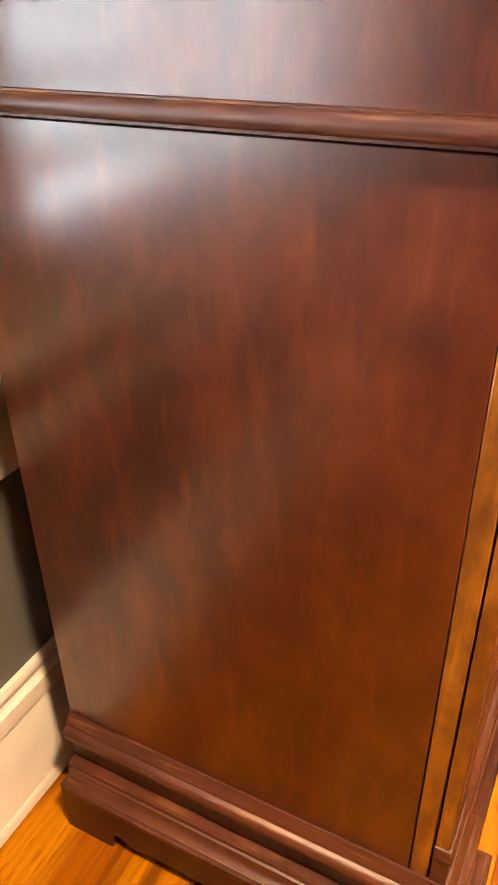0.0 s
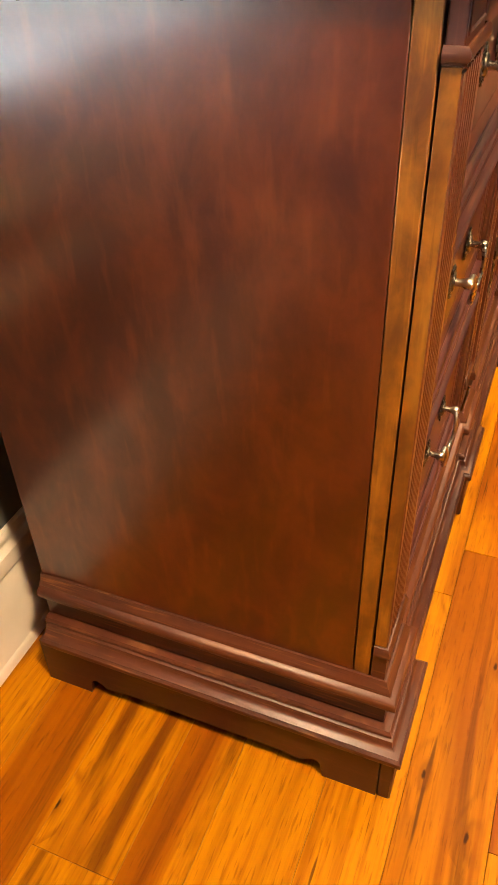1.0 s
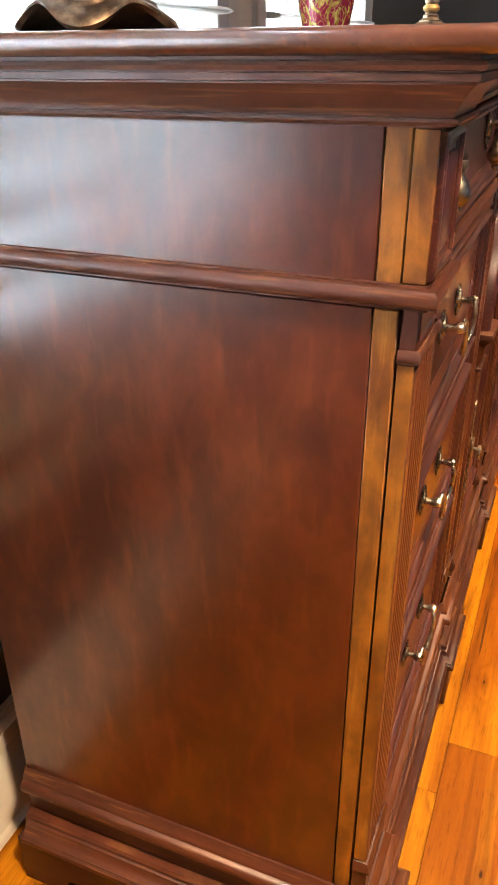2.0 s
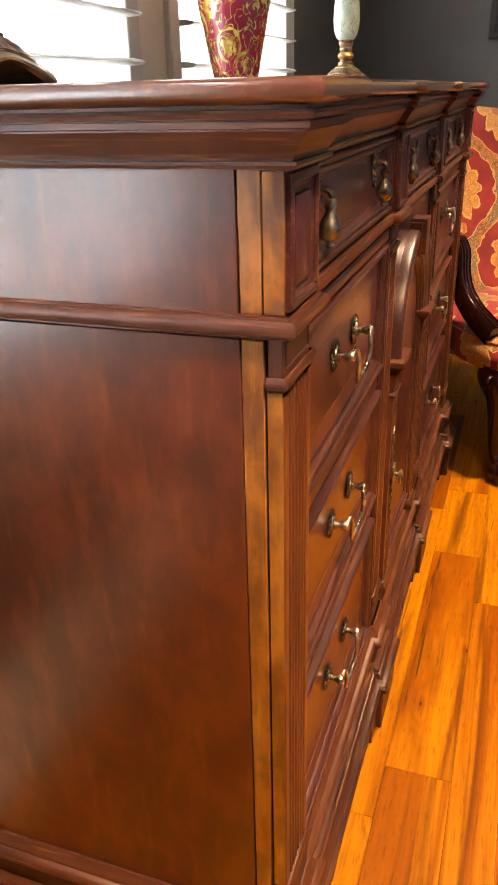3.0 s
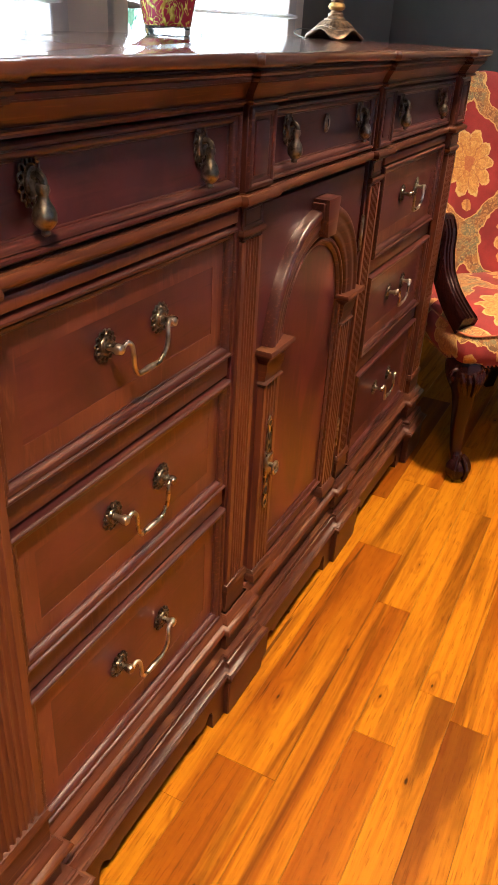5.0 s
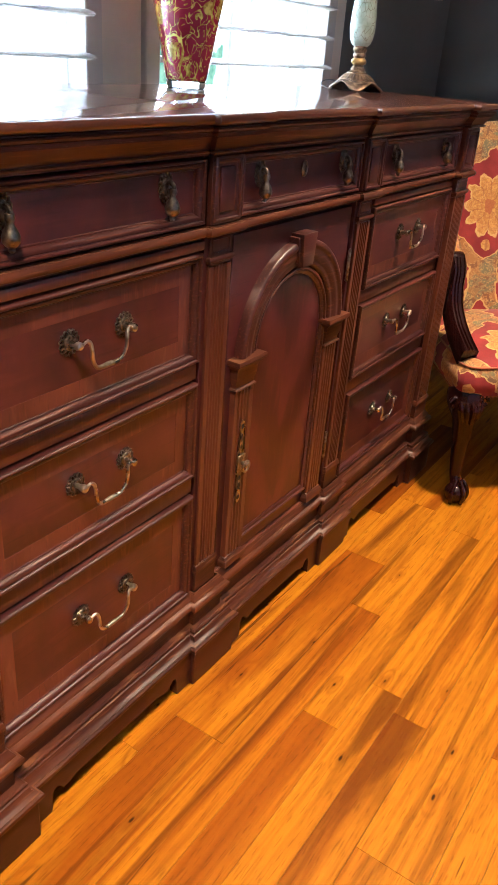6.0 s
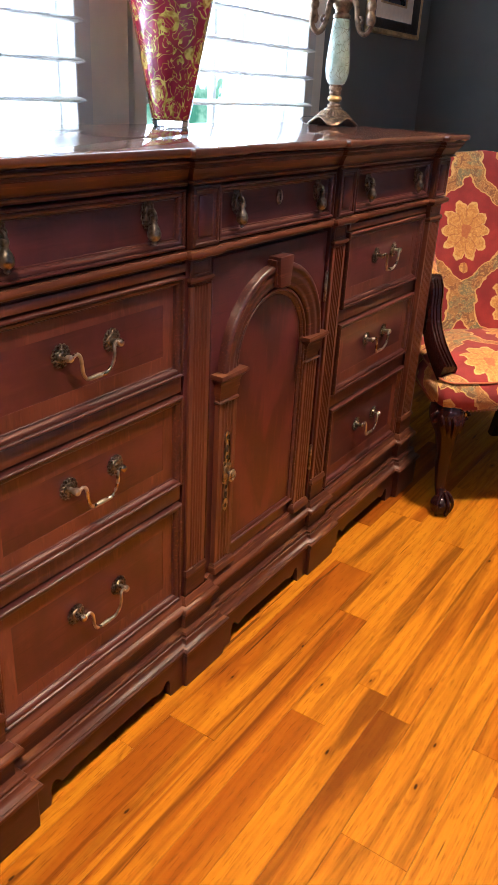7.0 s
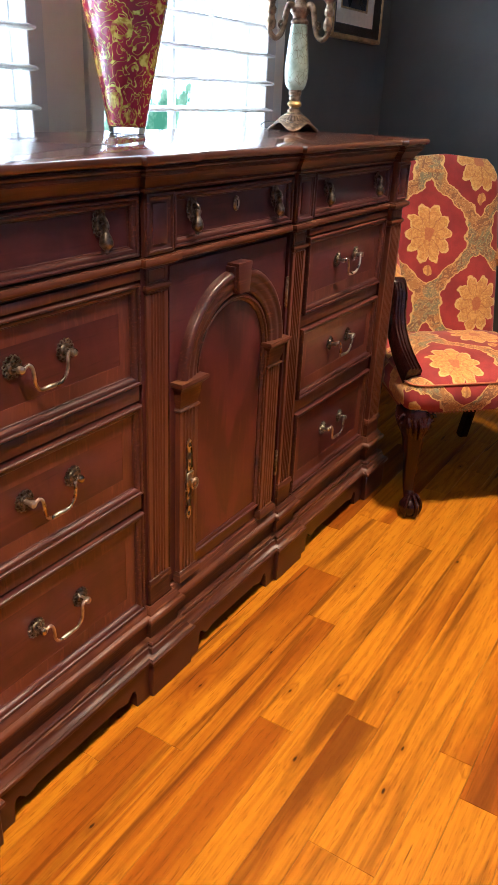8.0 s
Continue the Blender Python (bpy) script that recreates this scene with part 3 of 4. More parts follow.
def bail_pull(parent, y, z, x):
    """A bail hung from two rosettes, 107 mm apart."""
    h = 0.0535
    for s in (-1, 1):
        ro = rosette_mesh(0.0185)
        ro.transform(Matrix.Translation((x, y + s * h, z)))
        sp("rosette", ro, DARKBRASS, "dark brass beaded rosette", parent)
        bm = bmesh.new()
        lathe(bm, [(0.0046, 0.0), (0.0038, 0.007), (0.0048, 0.0115), (0.0066, 0.0135), (0.0070, 0.0170), (0.0058, 0.0205), (0.003, 0.0220)], 14, Matrix.Translation((x + 0.003, y + s * h, z)) @ Matrix.Rotation(radians(90), 4, "Y"))
        sp("post", bm, BRIGHTBRASS, "", parent)
    X = x + 0.021
    half = [(-h + 0.004, 0.0, 0.0), (-h + 0.012, 0.001, 0.0045), (-h + 0.0175, 0.003, -0.001), (-h + 0.019, 0.004, -0.014), (-h + 0.0215, 0.003, -0.027), (-h + 0.030, 0.001, -0.0385), (-h + 0.040, 0.0, -0.041)]
    pts = [(X + b, y + a, z + c) for a, b, c in half] + [(X, y, z - 0.0405)] + [(X + b, y - a, z + c) for a, b, c in half[::-1]]
    line = smooth_line(pts, 4)
    rad = []
    n = len(line)
    for i in range(n):
        q = abs(i / (n - 1) - 0.5)
        rad.append(0.0028 + 0.0014 * max(0, 1 - q / 0.16))
    sp("bail", tube(bmesh.new(), line, rad, 10), BRIGHTBRASS, "worn brass bail handle", parent)


def drop_pull(parent, y, z, x):
    m = Matrix.Translation((x, y, z)) @ Matrix.Diagonal((1, 0.86, 1.22, 1))
    ro = rosette_mesh(0.0185)
    ro.transform(m)
    sp("backplate", ro, DARKBRASS, "dark brass oval backplate", parent)
    bm = bmesh.new()
    tube(bm, smooth_line([(x + 0.002, y, z + 0.004), (x + 0.010, y, z + 0.007), (x + 0.016, y, z + 0.002), (x + 0.015, y, z - 0.006)], 4), 0.0036, 8)
    sp("hook", bm, DARKBRASS, "", parent)
    bm = bmesh.new()
    lathe(bm, [(0.0015, 0.0), (0.0055, -0.002), (0.0065, -0.007), (0.0045, -0.012), (0.0052, -0.015), (0.0088, -0.021), (0.0112, -0.028), (0.0108, -0.034), (0.0070, -0.039), (0.0040, -0.041), (0.0046, -0.0445), (0.0015, -0.047)], 18, Matrix.Translation((x + 0.0145, y, z + 0.001)))
    sp("pendant", bm, PENDANT, "antique brass drop pendant", parent)


def drawer(y0, y1, z0, z1, band):
    lip = 0.019
    d = sp("drawer", boxed(-0.03, -0.0065, y0 + 0.006, y1 - 0.006, z0 + 0.006, z1 - 0.006, 0.0), FIELD)
    sp("lip_moulding", ring_mould(y0, y1, z0, z1, [(0.0, -0.028), (0.0, 0.0025), (0.0009, 0.0050), (0.003, 0.0066), (0.0055, 0.0062), (0.0068, 0.0045), (0.0070, 0.0020), (0.0084, 0.0018), (0.0086, 0.0034), (0.0112, 0.0032), (0.0140, 0.0006), (0.0158, -0.0026), (0.0162, -0.0050), (0.0180, -0.0052), (lip, -0.0064)]), MOULD, "", d)
    if band:
        sp("crossband", ring_mould(y0 + lip - 0.0005, y1 - lip + 0.0005, z0 + lip - 0.0005, z1 - lip + 0.0005, [(0.0, -0.0062), (band, -0.0060), (band, -0.0070)]), BAND, "lighter crossbanded veneer border", d, smooth=False)
    return d


for y0, y1 in COLS:
    yc = (y0 + y1) / 2
    for z0, z1 in ROWS_Z:
        d = drawer(y0 + 0.003, y1 - 0.003, z0, z1, 0.027)
        bail_pull(d, yc + 0.003, (z0 + z1) / 2 + 0.015, -0.0055)
    d = drawer(y0 + 0.012, y1 - 0.003, 0.922, 1.0205, 0.0)
    for s in (-0.145, 0.145):
        drop_pull(d, yc + s, 0.985, -0.0055)
d = drawer(0.642, 1.070, 0.922, 1.0205, 0.0)
for s in (-0.148, 0.148):
    drop_pull(d, YC + s, 0.985, -0.0055)
bm = bmesh.new()
lathe(bm, [(0.0115, 0), (0.0115, 0.0015), (0.0095, 0.003), (0.0075, 0.0022), (0.007, 0.003), (0.0042, 0.003)], 28, Matrix.Translation((-0.0055, YC, 0.981)) @ Matrix.Diagonal((1, 0.9, 1.25, 1)) @ Matrix.Rotation(radians(90), 4, "Y"))
sp("keyhole_plate", bm, BRASS, "brass oval keyhole plate", d)
BLACK = plain_material("black_slot", (0.012, 0.011, 0.010), 0.7)
sp("keyhole", boxed(-0.003, -0.0018, YC - 0.0016, YC + 0.0016, 0.975, 0.987, 0.0004), BLACK, "", d)

# the arched door
ZS = 0.665                      # springing of the arch
door = sp("door", boxed(-0.03, -0.0045, 0.642, 1.070, 0.209, 0.892, 0.0015), FIELD, "arched panel door with keystone and small pilasters")


def arch_loops(profile, half, bottom, seg=28, mat=MOULD, name="panel_moulding"):
    """A round-headed frame: profile rows are (inwards, x)."""
    bm = bmesh.new()
    loops = []
    for d, x in profile:
        r = half - d
        pts = [(YC - r, bottom + d), (YC + r, bottom + d)]
        pts += [(YC + r * math.cos(math.pi * k / seg), ZS + r * math.sin(math.pi * k / seg)) for k in range(seg + 1)]
        loops.append([bm.verts.new((x, y, z)) for y, z in pts])
    n = len(loops[0])
    for a, b in zip(loops, loops[1:]):
        for i in range(n):
            bm.faces.new((a[i], a[(i + 1) % n], b[(i + 1) % n], b[i]))
    return bm, loops


bm, loops = arch_loops([(0.0, -0.0046), (0.0008, 0.0030), (0.003, 0.0052), (0.0062, 0.0052), (0.0078, 0.0034), (0.0080, 0.0010), (0.0098, 0.0008), (0.0125, -0.0004), (0.0155, -0.0026), (0.0160, -0.0060), (0.0195, -0.0062), (0.0200, -0.0042)], 0.1375, 0.2430)
sp("panel_moulding", bm, MOULD, "", door)
FLAME, ft, fb = node_material("flame_veneer")
fn = Nodes(ft)
fco = fn.coords()
sep = fn.add("ShaderNodeSeparateXYZ")
fn.wire(fco, sep.inputs[0])
side = fn.math("ABSOLUTE", fn.math("SUBTRACT", sep.outputs[1], YC))
dist = fn.noise(fn.stretch(fco, (3, 9, 4)), 1.3, 4, 0.6, 0.8)
ray = fn.math("ADD", fn.math("ADD", fn.math("MULTIPLY", sep.outputs[2], 20), fn.math("MULTIPLY", side, -42)), fn.math("MULTIPLY", dist, 7))
flame = fn.math("MULTIPLY", fn.ramp(fn.math("SINE", ray), -1, 1), fn.ramp(fn.noise(fco, 9, 3), 0.3, 0.7, 0.45, 1.0))
fcol = fn.mix(flame, (0.042, 0.0062, 0.0100), (0.100, 0.0165, 0.0205))
fcol = fn.mix(fn.math("MULTIPLY", fn.ramp(fn.noise(fn.stretch(fco, (60, 60, 8)), 1.6, 4), 0.5, 0.75), 0.3), fcol, (0.125, 0.030, 0.024))
ft.links.new(fcol, fb.inputs["Base Color"])
fb.inputs["Roughness"].default_value, fb.inputs["Coat Weight"].default_value, fb.inputs["Coat Roughness"].default_value = 0.34, 0.45, 0.2
fb.inputs["Specular IOR Level"].default_value = 0.3
bm, loops = arch_loops([(0.0, -0.0042), (0.002, -0.0038)], 0.1195, 0.259)
bm.faces.new(loops[-1])
sp("door_panel", bm, FLAME, "book-matched flame veneer panel", door, smooth=False)

# archivolt
bm = bmesh.new()
prof = [(0.190, -0.0046), (0.190, 0.010), (0.188, 0.0135), (0.184, 0.0155), (0.179, 0.0155), (0.1755, 0.013), (0.172, 0.0115), (0.167, 0.0125), (0.160, 0.0115), (0.154, 0.0085), (0.150, 0.0075), (0.146, 0.0085), (0.142, 0.0070), (0.140, 0.004), (0.140, -0.0046)]
seg = 40
rows = []
for r, x in prof:
    rows.append([bm.verts.new((x, YC - r * math.cos(math.pi * k / seg), ZS + r * math.sin(math.pi * k / seg))) for k in range(seg + 1)])
for a, b in zip(rows, rows[1:]):
    for k in range(seg):
        bm.faces.new((a[k], a[k + 1], b[k + 1], b[k]))
sp("arch_moulding", bm, MOULD, "", door)
# keystone
bm = bmesh.new()
for w0, w1, x, z0, z1 in ((0.034, 0.046, 0.0235, 0.808, 0.870), (0.041, 0.056, 0.0165, 0.814, 0.864)):
    vs = []
    for xx in (-0.004, x):
        vs.append([bm.verts.new((xx, YC + s * w / 1.0 * 0.5 * 1.15, z)) for s, w, z in ((-1, w0, z0), (1, w0, z0), (1, w1, z1), (-1, w1, z1))])
    for i in range(4):
        bm.faces.new((vs[0][i], vs[0][(i + 1) % 4], vs[1][(i + 1) % 4], vs[1][i]))
    bm.faces.new(vs[1])
bmesh.ops.bevel(bm, geom=[e for e in bm.edges if not e.is_boundary], offset=0.0016, segments=2, affect="EDGES", profile=0.5)
sp("keystone", bm, MOULD, "", door)
# door pilasters with caps and bases
for s in (-1, 1):
    c = YC + s * 0.1665
    y0, y1 = c - 0.0290, c + 0.0290
    pl = sp("door_pilaster", fluted(y0, y1, 0.228, 0.606, -0.0046, 0.0075, 4, 0.003, 0.008), FLUTE, "", door)
    bp = block_path(y0, y1, -0.0046, 0.0075)
    sp("door_cap", sweep(bp, [(0.0, 0.669), (0.0150, 0.669), (0.0170, 0.666), (0.0170, 0.661), (0.012, 0.657), (0.009, 0.653), (0.006, 0.649), (0.0045, 0.643), (0.0035, 0.628), (0.0, 0.617), (0.0, 0.611), (0.0025, 0.610), (0.0045, 0.607), (0.003, 0.604), (0.0, 0.602)], top=True), MOULDH, "", door)
    sp("door_base", sweep(bp, [(0.0, 0.231), (0.002, 0.230), (0.003, 0.226), (0.006, 0.223), (0.0075, 0.219), (0.0075, 0.2095)], top=True), MOULDH, "", door)
# pierced lock plate with knob on the near door pilaster
LY = YC - 0.1665
bm = bmesh.new()
plate = [(0.0, 0.088), (0.006, 0.082), (0.0085, 0.074), (0.0055, 0.066), (0.0035, 0.060), (0.0065, 0.052), (0.0075, 0.040), (0.0060, 0.031), (0.0045, 0.026), (0.0105, 0.023), (0.0105, -0.023)]
half = plate + [(a, -b) for a, b in plate[:-1][::-1]]
X0, X1 = 0.0078, 0.0102
outline = [(a, b) for a, b in half] + [(-a, b) for a, b in half[1:-1][::-1]]
lo = [bm.verts.new((X0, LY + a, 0.446 + b * 1.06)) for a, b in outline]
hi = [bm.verts.new((X1, LY + a, 0.446 + b * 1.06)) for a, b in outline]
for i in range(len(lo)):
    j = (i + 1) % len(lo)
    bm.faces.new((lo[i], lo[j], hi[j], hi[i]))
bm.faces.new(hi)
bmesh.ops.triangulate(bm, faces=[f for f in bm.faces if len(f.verts) > 4])
lp = sp("lock_plate", bm, BRIGHTBRASS, "pierced antique brass lock plate with knob", door, smooth=False)
for zz, w, h in ((0.051, 0.0040, 0.0085), (-0.051, 0.0040, 0.0085), (0.033, 0.0034, 0.0050), (-0.033, 0.0034, 0.0050), (0.075, 0.0042, 0.0052), (-0.075, 0.0042, 0.0052)):
    bm = bmesh.new()
    lathe(bm, [(1.0, 0.0), (1.0, 0.0004)], 16, Matrix.Translation((X1 + 0.0001, LY, 0.446 + zz * 1.06)) @ Matrix.Diagonal((1, w, h, 1)) @ Matrix.Rotation(radians(90), 4, "Y"))
    sp("piercing", bm, BLACK, "", door)
bm = bmesh.new()
box(bm, X1, X1 + 0.004, LY - 0.0125, LY + 0.0125, 0.428, 0.464, 0.0012)
lathe(bm, [(0.004, 0), (0.004, 0.007), (0.006, 0.010), (0.006, 0.013), (0.003, 0.0145)], 14, Matrix.Translation((X1 + 0.004, LY, 0.446)) @ Matrix.Rotation(radians(90), 4, "Y"))
tube(bm, [(X1 + 0.014, LY + 0.011 * math.cos(k * math.pi / 8), 0.442 + 0.011 * math.sin(k * math.pi / 8)) for k in range(16)], 0.0026, 8, closed=True)
sp("knob", bm, BRASS, "", door)
# hinges at the far edge of the door
for z in (0.768, 0.332):
    bm = bmesh.new()
    lathe(bm, [(0.0015, -0.036), (0.0034, -0.033), (0.0034, 0.033), (0.0015, 0.036)], 12, Matrix.Translation((0.0025, 1.0705, z)))
    sp("hinge", bm, BRASS, "", door)

# feet and shaped aprons
FD = 0.030


def apron_outline(length, foot, rise):
    """A bracket foot at each end and a raised straight apron between: points (along, z)."""
    half = [(0, 0.0), (foot, 0.0), (foot + 0.0015, 0.010), (foot + 0.003, rise * 0.9), (foot + 0.007, rise * 1.18), (foot + 0.015, rise * 1.24), (foot + 0.023, rise * 1.05), (foot + 0.028, rise * 0.84), (foot + 0.042, rise * 0.84), (foot + 0.06, rise)]
    return half + [(length - a, b) for a, b in half[::-1]]


def apron(p0, p1, foot, rise, top=0.0895, thick=0.018):
    a, b = Vector(p0), Vector(p1)
    t = (b - a).normalized()
    nrm = Vector((t.y, -t.x))
    pts = apron_outline((b - a).length, foot, rise)
    bm = bmesh.new()
    cols = []
    for s, z in pts:
        base = a + t * s
        inner = base - nrm * thick
        cols.append([bm.verts.new((base.x, base.y, top)), bm.verts.new((base.x, base.y, z)), bm.verts.new((inner.x, inner.y, z)), bm.verts.new((inner.x, inner.y, top))])
    for c, d in zip(cols, cols[1:]):
        for i in range(4):
            bm.faces.new((c[i], d[i], d[(i + 1) % 4], c[(i + 1) % 4]))
    bm.faces.new(cols[0])
    bm.faces.new(cols[-1])
    return bm


sp("end_apron", apron((BACK - 0.012, -FD), (PF + FD - 0.0185, -FD), 0.072, 0.027), PLINTHSHADE, smooth=False)
sp("end_apron", apron((PF + FD - 0.0185, LEN + FD), (BACK - 0.012, LEN + FD), 0.072, 0.027), PLINTHSHADE, smooth=False)
for i, (y0, y1) in enumerate(PIL):
    a = y0 - FD if y0 > 0 else -FD
    b = y1 + FD
    sp("foot", boxed(PF + FD - 0.018 if i in (0, 3) else 0.0, PROUD[i] + FD, a, b, 0.0, 0.0895, 0.0025), PLINTHSHADE)
for (a0, a1), (b0, b1) in zip(PIL, PIL[1:]):
    sp("front_apron", apron((FD, a1 + FD - 0.001), (FD, b0 - FD + 0.001), 0.040, 0.040), PLINTHSHADE, smooth=False)

# ---- beyond the windows ----
OUT, ot, obs = node_material("bright_outdoors")
on = Nodes(ot)
oc = on.add("ShaderNodeNewGeometry").outputs["Position"]
leaf = on.ramp(on.noise(oc, 3.2, 5, 0.65), 0.4, 0.62)
green = on.mix(leaf, (0.10, 0.33, 0.20), (0.42, 0.72, 0.50))
osep = on.add("ShaderNodeSeparateXYZ")
on.wire(oc, osep.inputs[0])
rag = on.math("MULTIPLY", on.math("SUBTRACT", on.noise(oc, 2.6, 4, 0.6), 0.5), 0.9)
bush = on.math("MULTIPLY", on.ramp(on.math("ADD", on.math("ABSOLUTE", on.math("SUBTRACT", osep.outputs[1], 6.1)), rag), 0.72, 0.6), on.ramp(on.math("ADD", osep.outputs[2], rag), 1.22, 1.1))
pale = on.math("MULTIPLY", on.ramp(on.math("ABSOLUTE", on.math("SUBTRACT", osep.outputs[1], 7.35)), 0.55, 0.5), on.ramp(osep.outputs[2], 1.18, 1.15))
patch = on.math("MAXIMUM", bush, on.math("MULTIPLY", pale, 0.8))
ocol = on.mix(patch, on.mix(on.ramp(on.math("ABSOLUTE", on.math("WRAP", osep.outputs[1], 0.9, 0.0)), 0.13, 0.09, 0.0, 0.95), (0.84, 0.93, 1.0), (0.045, 0.07, 0.10)), on.mix(bush, (0.45, 0.75, 0.85), green))
em = on.add("ShaderNodeEmission")
on.wire(ocol, em.inputs[0])
on.wire(on.math("ADD", on.math("MULTIPLY", on.math("SUBTRACT", 1.0, patch), 9.0), 0.9), em.inputs[1])
ot.links.new(em.outputs[0], ot.nodes["Material Output"].inputs["Surface"])
tagged(link_mesh("backdrop", boxed(-4.6, -4.5, -14, 16, -2, 7, 0), OUT), "bright overcast garden seen through the windows", "backdrop", kind="structure")

# ---- things on the sideboard ----
CRIMSON, ct, cb = node_material("crimson_gilt_glass")
cn = Nodes(ct)
cc = cn.coords()
cs = cn.add("ShaderNodeSeparateXYZ")
cn.wire(cc, cs.inputs[0])
ang = cn.math("MULTIPLY", cn.math("ARCTAN2", cs.outputs[1], cs.outputs[0]), 0.07)
comb = cn.add("ShaderNodeCombineXYZ")
cn.wire(ang, comb.inputs[0])
cn.wire(cs.outputs[2], comb.inputs[1])
wob = cn.add("ShaderNodeTexNoise")
cn.wire(comb.outputs[0], wob.inputs["Vector"])
wob.inputs["Scale"].default_value, wob.inputs["Detail"].default_value = 38, 2
sc = cn.add("ShaderNodeVectorMath", operation="MULTIPLY_ADD")
cn.wire(wob.outputs[1], sc.inputs[0])
sc.inputs[1].default_value = (0.016, 0.016, 0)
cn.wire(comb.outputs[0], sc.inputs[2])
vor = cn.add("ShaderNodeTexVoronoi")
cn.wire(sc.outputs[0], vor.inputs["Vector"])
vor.inputs["Scale"].default_value = 15
d = vor.outputs["Distance"]
ringy = cn.math("MULTIPLY", cn.ramp(cn.math("ABSOLUTE", cn.math("SUBTRACT", d, 0.44)), 0.045, 0.028), cn.ramp(cn.noise(comb.outputs[0], 26, 2), 0.36, 0.44))
blossom = cn.ramp(cn.math("ADD", d, cn.math("MULTIPLY", cn.noise(comb.outputs[0], 90, 2), 0.5)), 0.53, 0.50)
sprig = cn.ramp(cn.math("ABSOLUTE", cn.math("SUBTRACT", cn.noise(comb.outputs[0], 30, 1, 0.5, 2.2), 0.53)), 0.034, 0.024)
gold = cn.math("MAXIMUM", cn.math("MAXIMUM", ringy, blossom), sprig)
red = cn.mix(cn.ramp(cn.noise(comb.outputs[0], 14, 3), 0.35, 0.65), (0.28, 0.013, 0.032), (0.42, 0.027, 0.06))
gil = cn.mix(cn.ramp(cn.noise(comb.outputs[0], 70, 3), 0.4, 0.6), (0.46, 0.24, 0.035), (0.80, 0.62, 0.14))
ct.links.new(cn.mix(gold, red, gil), cb.inputs["Base Color"])
cb.inputs["Roughness"].default_value, cb.inputs["Coat Weight"].default_value, cb.inputs["Coat Roughness"].default_value = 0.22, 0.8, 0.05
cn.bump(gold, 0.25, 0.0008, cb)
CLEAR, clt, clb = node_material("clear_glass")
clb.inputs["Transmission Weight"].default_value, clb.inputs["Roughness"].default_value, clb.inputs["IOR"].default_value = 1.0, 0.02, 1.45
clb.inputs["Base Color"].default_value = (0.92, 0.96, 0.95, 1)

vase = thing("vase", "tall tapered crimson vase with gilt floral scrolls and clear foot", "vase", at=pose(-0.368, 0.962, TOP))
part("foot_glass", lathe(bmesh.new(), [(0.036, 0.0), (0.0395, 0.001), (0.0405, 0.006), (0.0412, 0.0135), (0.039, 0.0145)], 40), CLEAR, vase, "thick clear glass foot")
part("body", lathe(bmesh.new(), [(0.039, 0.0147), (0.0420, 0.0155), (0.0515, 0.062), (0.062, 0.115), (0.0745, 0.175), (0.0875, 0.235), (0.098, 0.290), (0.104, 0.325), (0.106, 0.340), (0.102, 0.3405), (0.094, 0.290), (0.064, 0.150), (0.036, 0.030)], 56), CRIMSON, vase)

PEWTER = plain_material("antiqued_bronze", (0.30, 0.205, 0.125), 0.36, 0.7, scale=70, dark=(0.065, 0.042, 0.028), bump=0.25)
GILT = plain_material("rubbed_gilt", (0.52, 0.34, 0.12), 0.34, 0.7, scale=60, dark=(0.26, 0.16, 0.06), bump=0.15)
WAX = plain_material("ivory_wax", (0.72, 0.58, 0.44), 0.45, scale=20, var=0.04)
CRACKLE, kt, kb = node_material("crackled_celadon")
kn = Nodes(kt)
kc = kn.coords()
kv = kn.add("ShaderNodeTexVoronoi")
kv.feature = "DISTANCE_TO_EDGE"
kn.wire(kn.stretch(kc, (1, 1, 0.62)), kv.inputs["Vector"])
kv.inputs["Scale"].default_value = 85
crack = kn.math("MULTIPLY", kn.ramp(kv.outputs[0], 0.055, 0.01), kn.ramp(kn.noise(kc, 24, 3), 0.36, 0.58))
kcol = kn.mix(kn.ramp(kn.noise(kc, 34, 4), 0.35, 0.65), (0.30, 0.38, 0.29), (0.44, 0.52, 0.42))
kt.links.new(kn.mix(kn.math("MULTIPLY", crack, 0.8), kcol, (0.16, 0.13, 0.08)), kb.inputs["Base Color"])
kb.inputs["Roughness"].default_value, kb.inputs["Coat Weight"].default_value = 0.3, 0.4

candel = thing("candelabrum", "bronze candelabrum with pale green crackled stem and ivory candles", "candelabrum", "candelabra pair", pose(0, 0, 0))
bm = bmesh.new()
lathe(bm, [(0.060, 0.0), (0.064, 0.004), (0.0625, 0.009), (0.057, 0.014), (0.052, 0.018), (0.0505, 0.0195), (0.050, 0.0225), (0.0455, 0.024), (0.0455, 0.0265), (0.043, 0.028), (0.037, 0.035), (0.030, 0.0405), (0.0275, 0.0415), (0.0275, 0.0445), (0.0225, 0.0455), (0.0205, 0.0475), (0.018, 0.050)], 112,
      wave=lambda a, r, z: r * (1 + 0.13 * math.cos(4 * a) * max(0, 1 - z / 0.045) + 0.035 * math.cos(28 * a) * (1 if 0.027 < z < 0.041 else 0)))
for v in bm.verts:
    a = math.atan2(v.co.y, v.co.x)
    v.co.z += 0.020 * (0.5 - 0.5 * math.cos(4 * a)) * max(0, 1 - v.co.z / 0.035)
part("base", bm, PEWTER, candel)
part("collar", lathe(bmesh.new(), [(0.017, 0.0485), (0.019, 0.051), (0.019, 0.055), (0.0145, 0.058), (0.013, 0.062)], 28), PEWTER, candel)
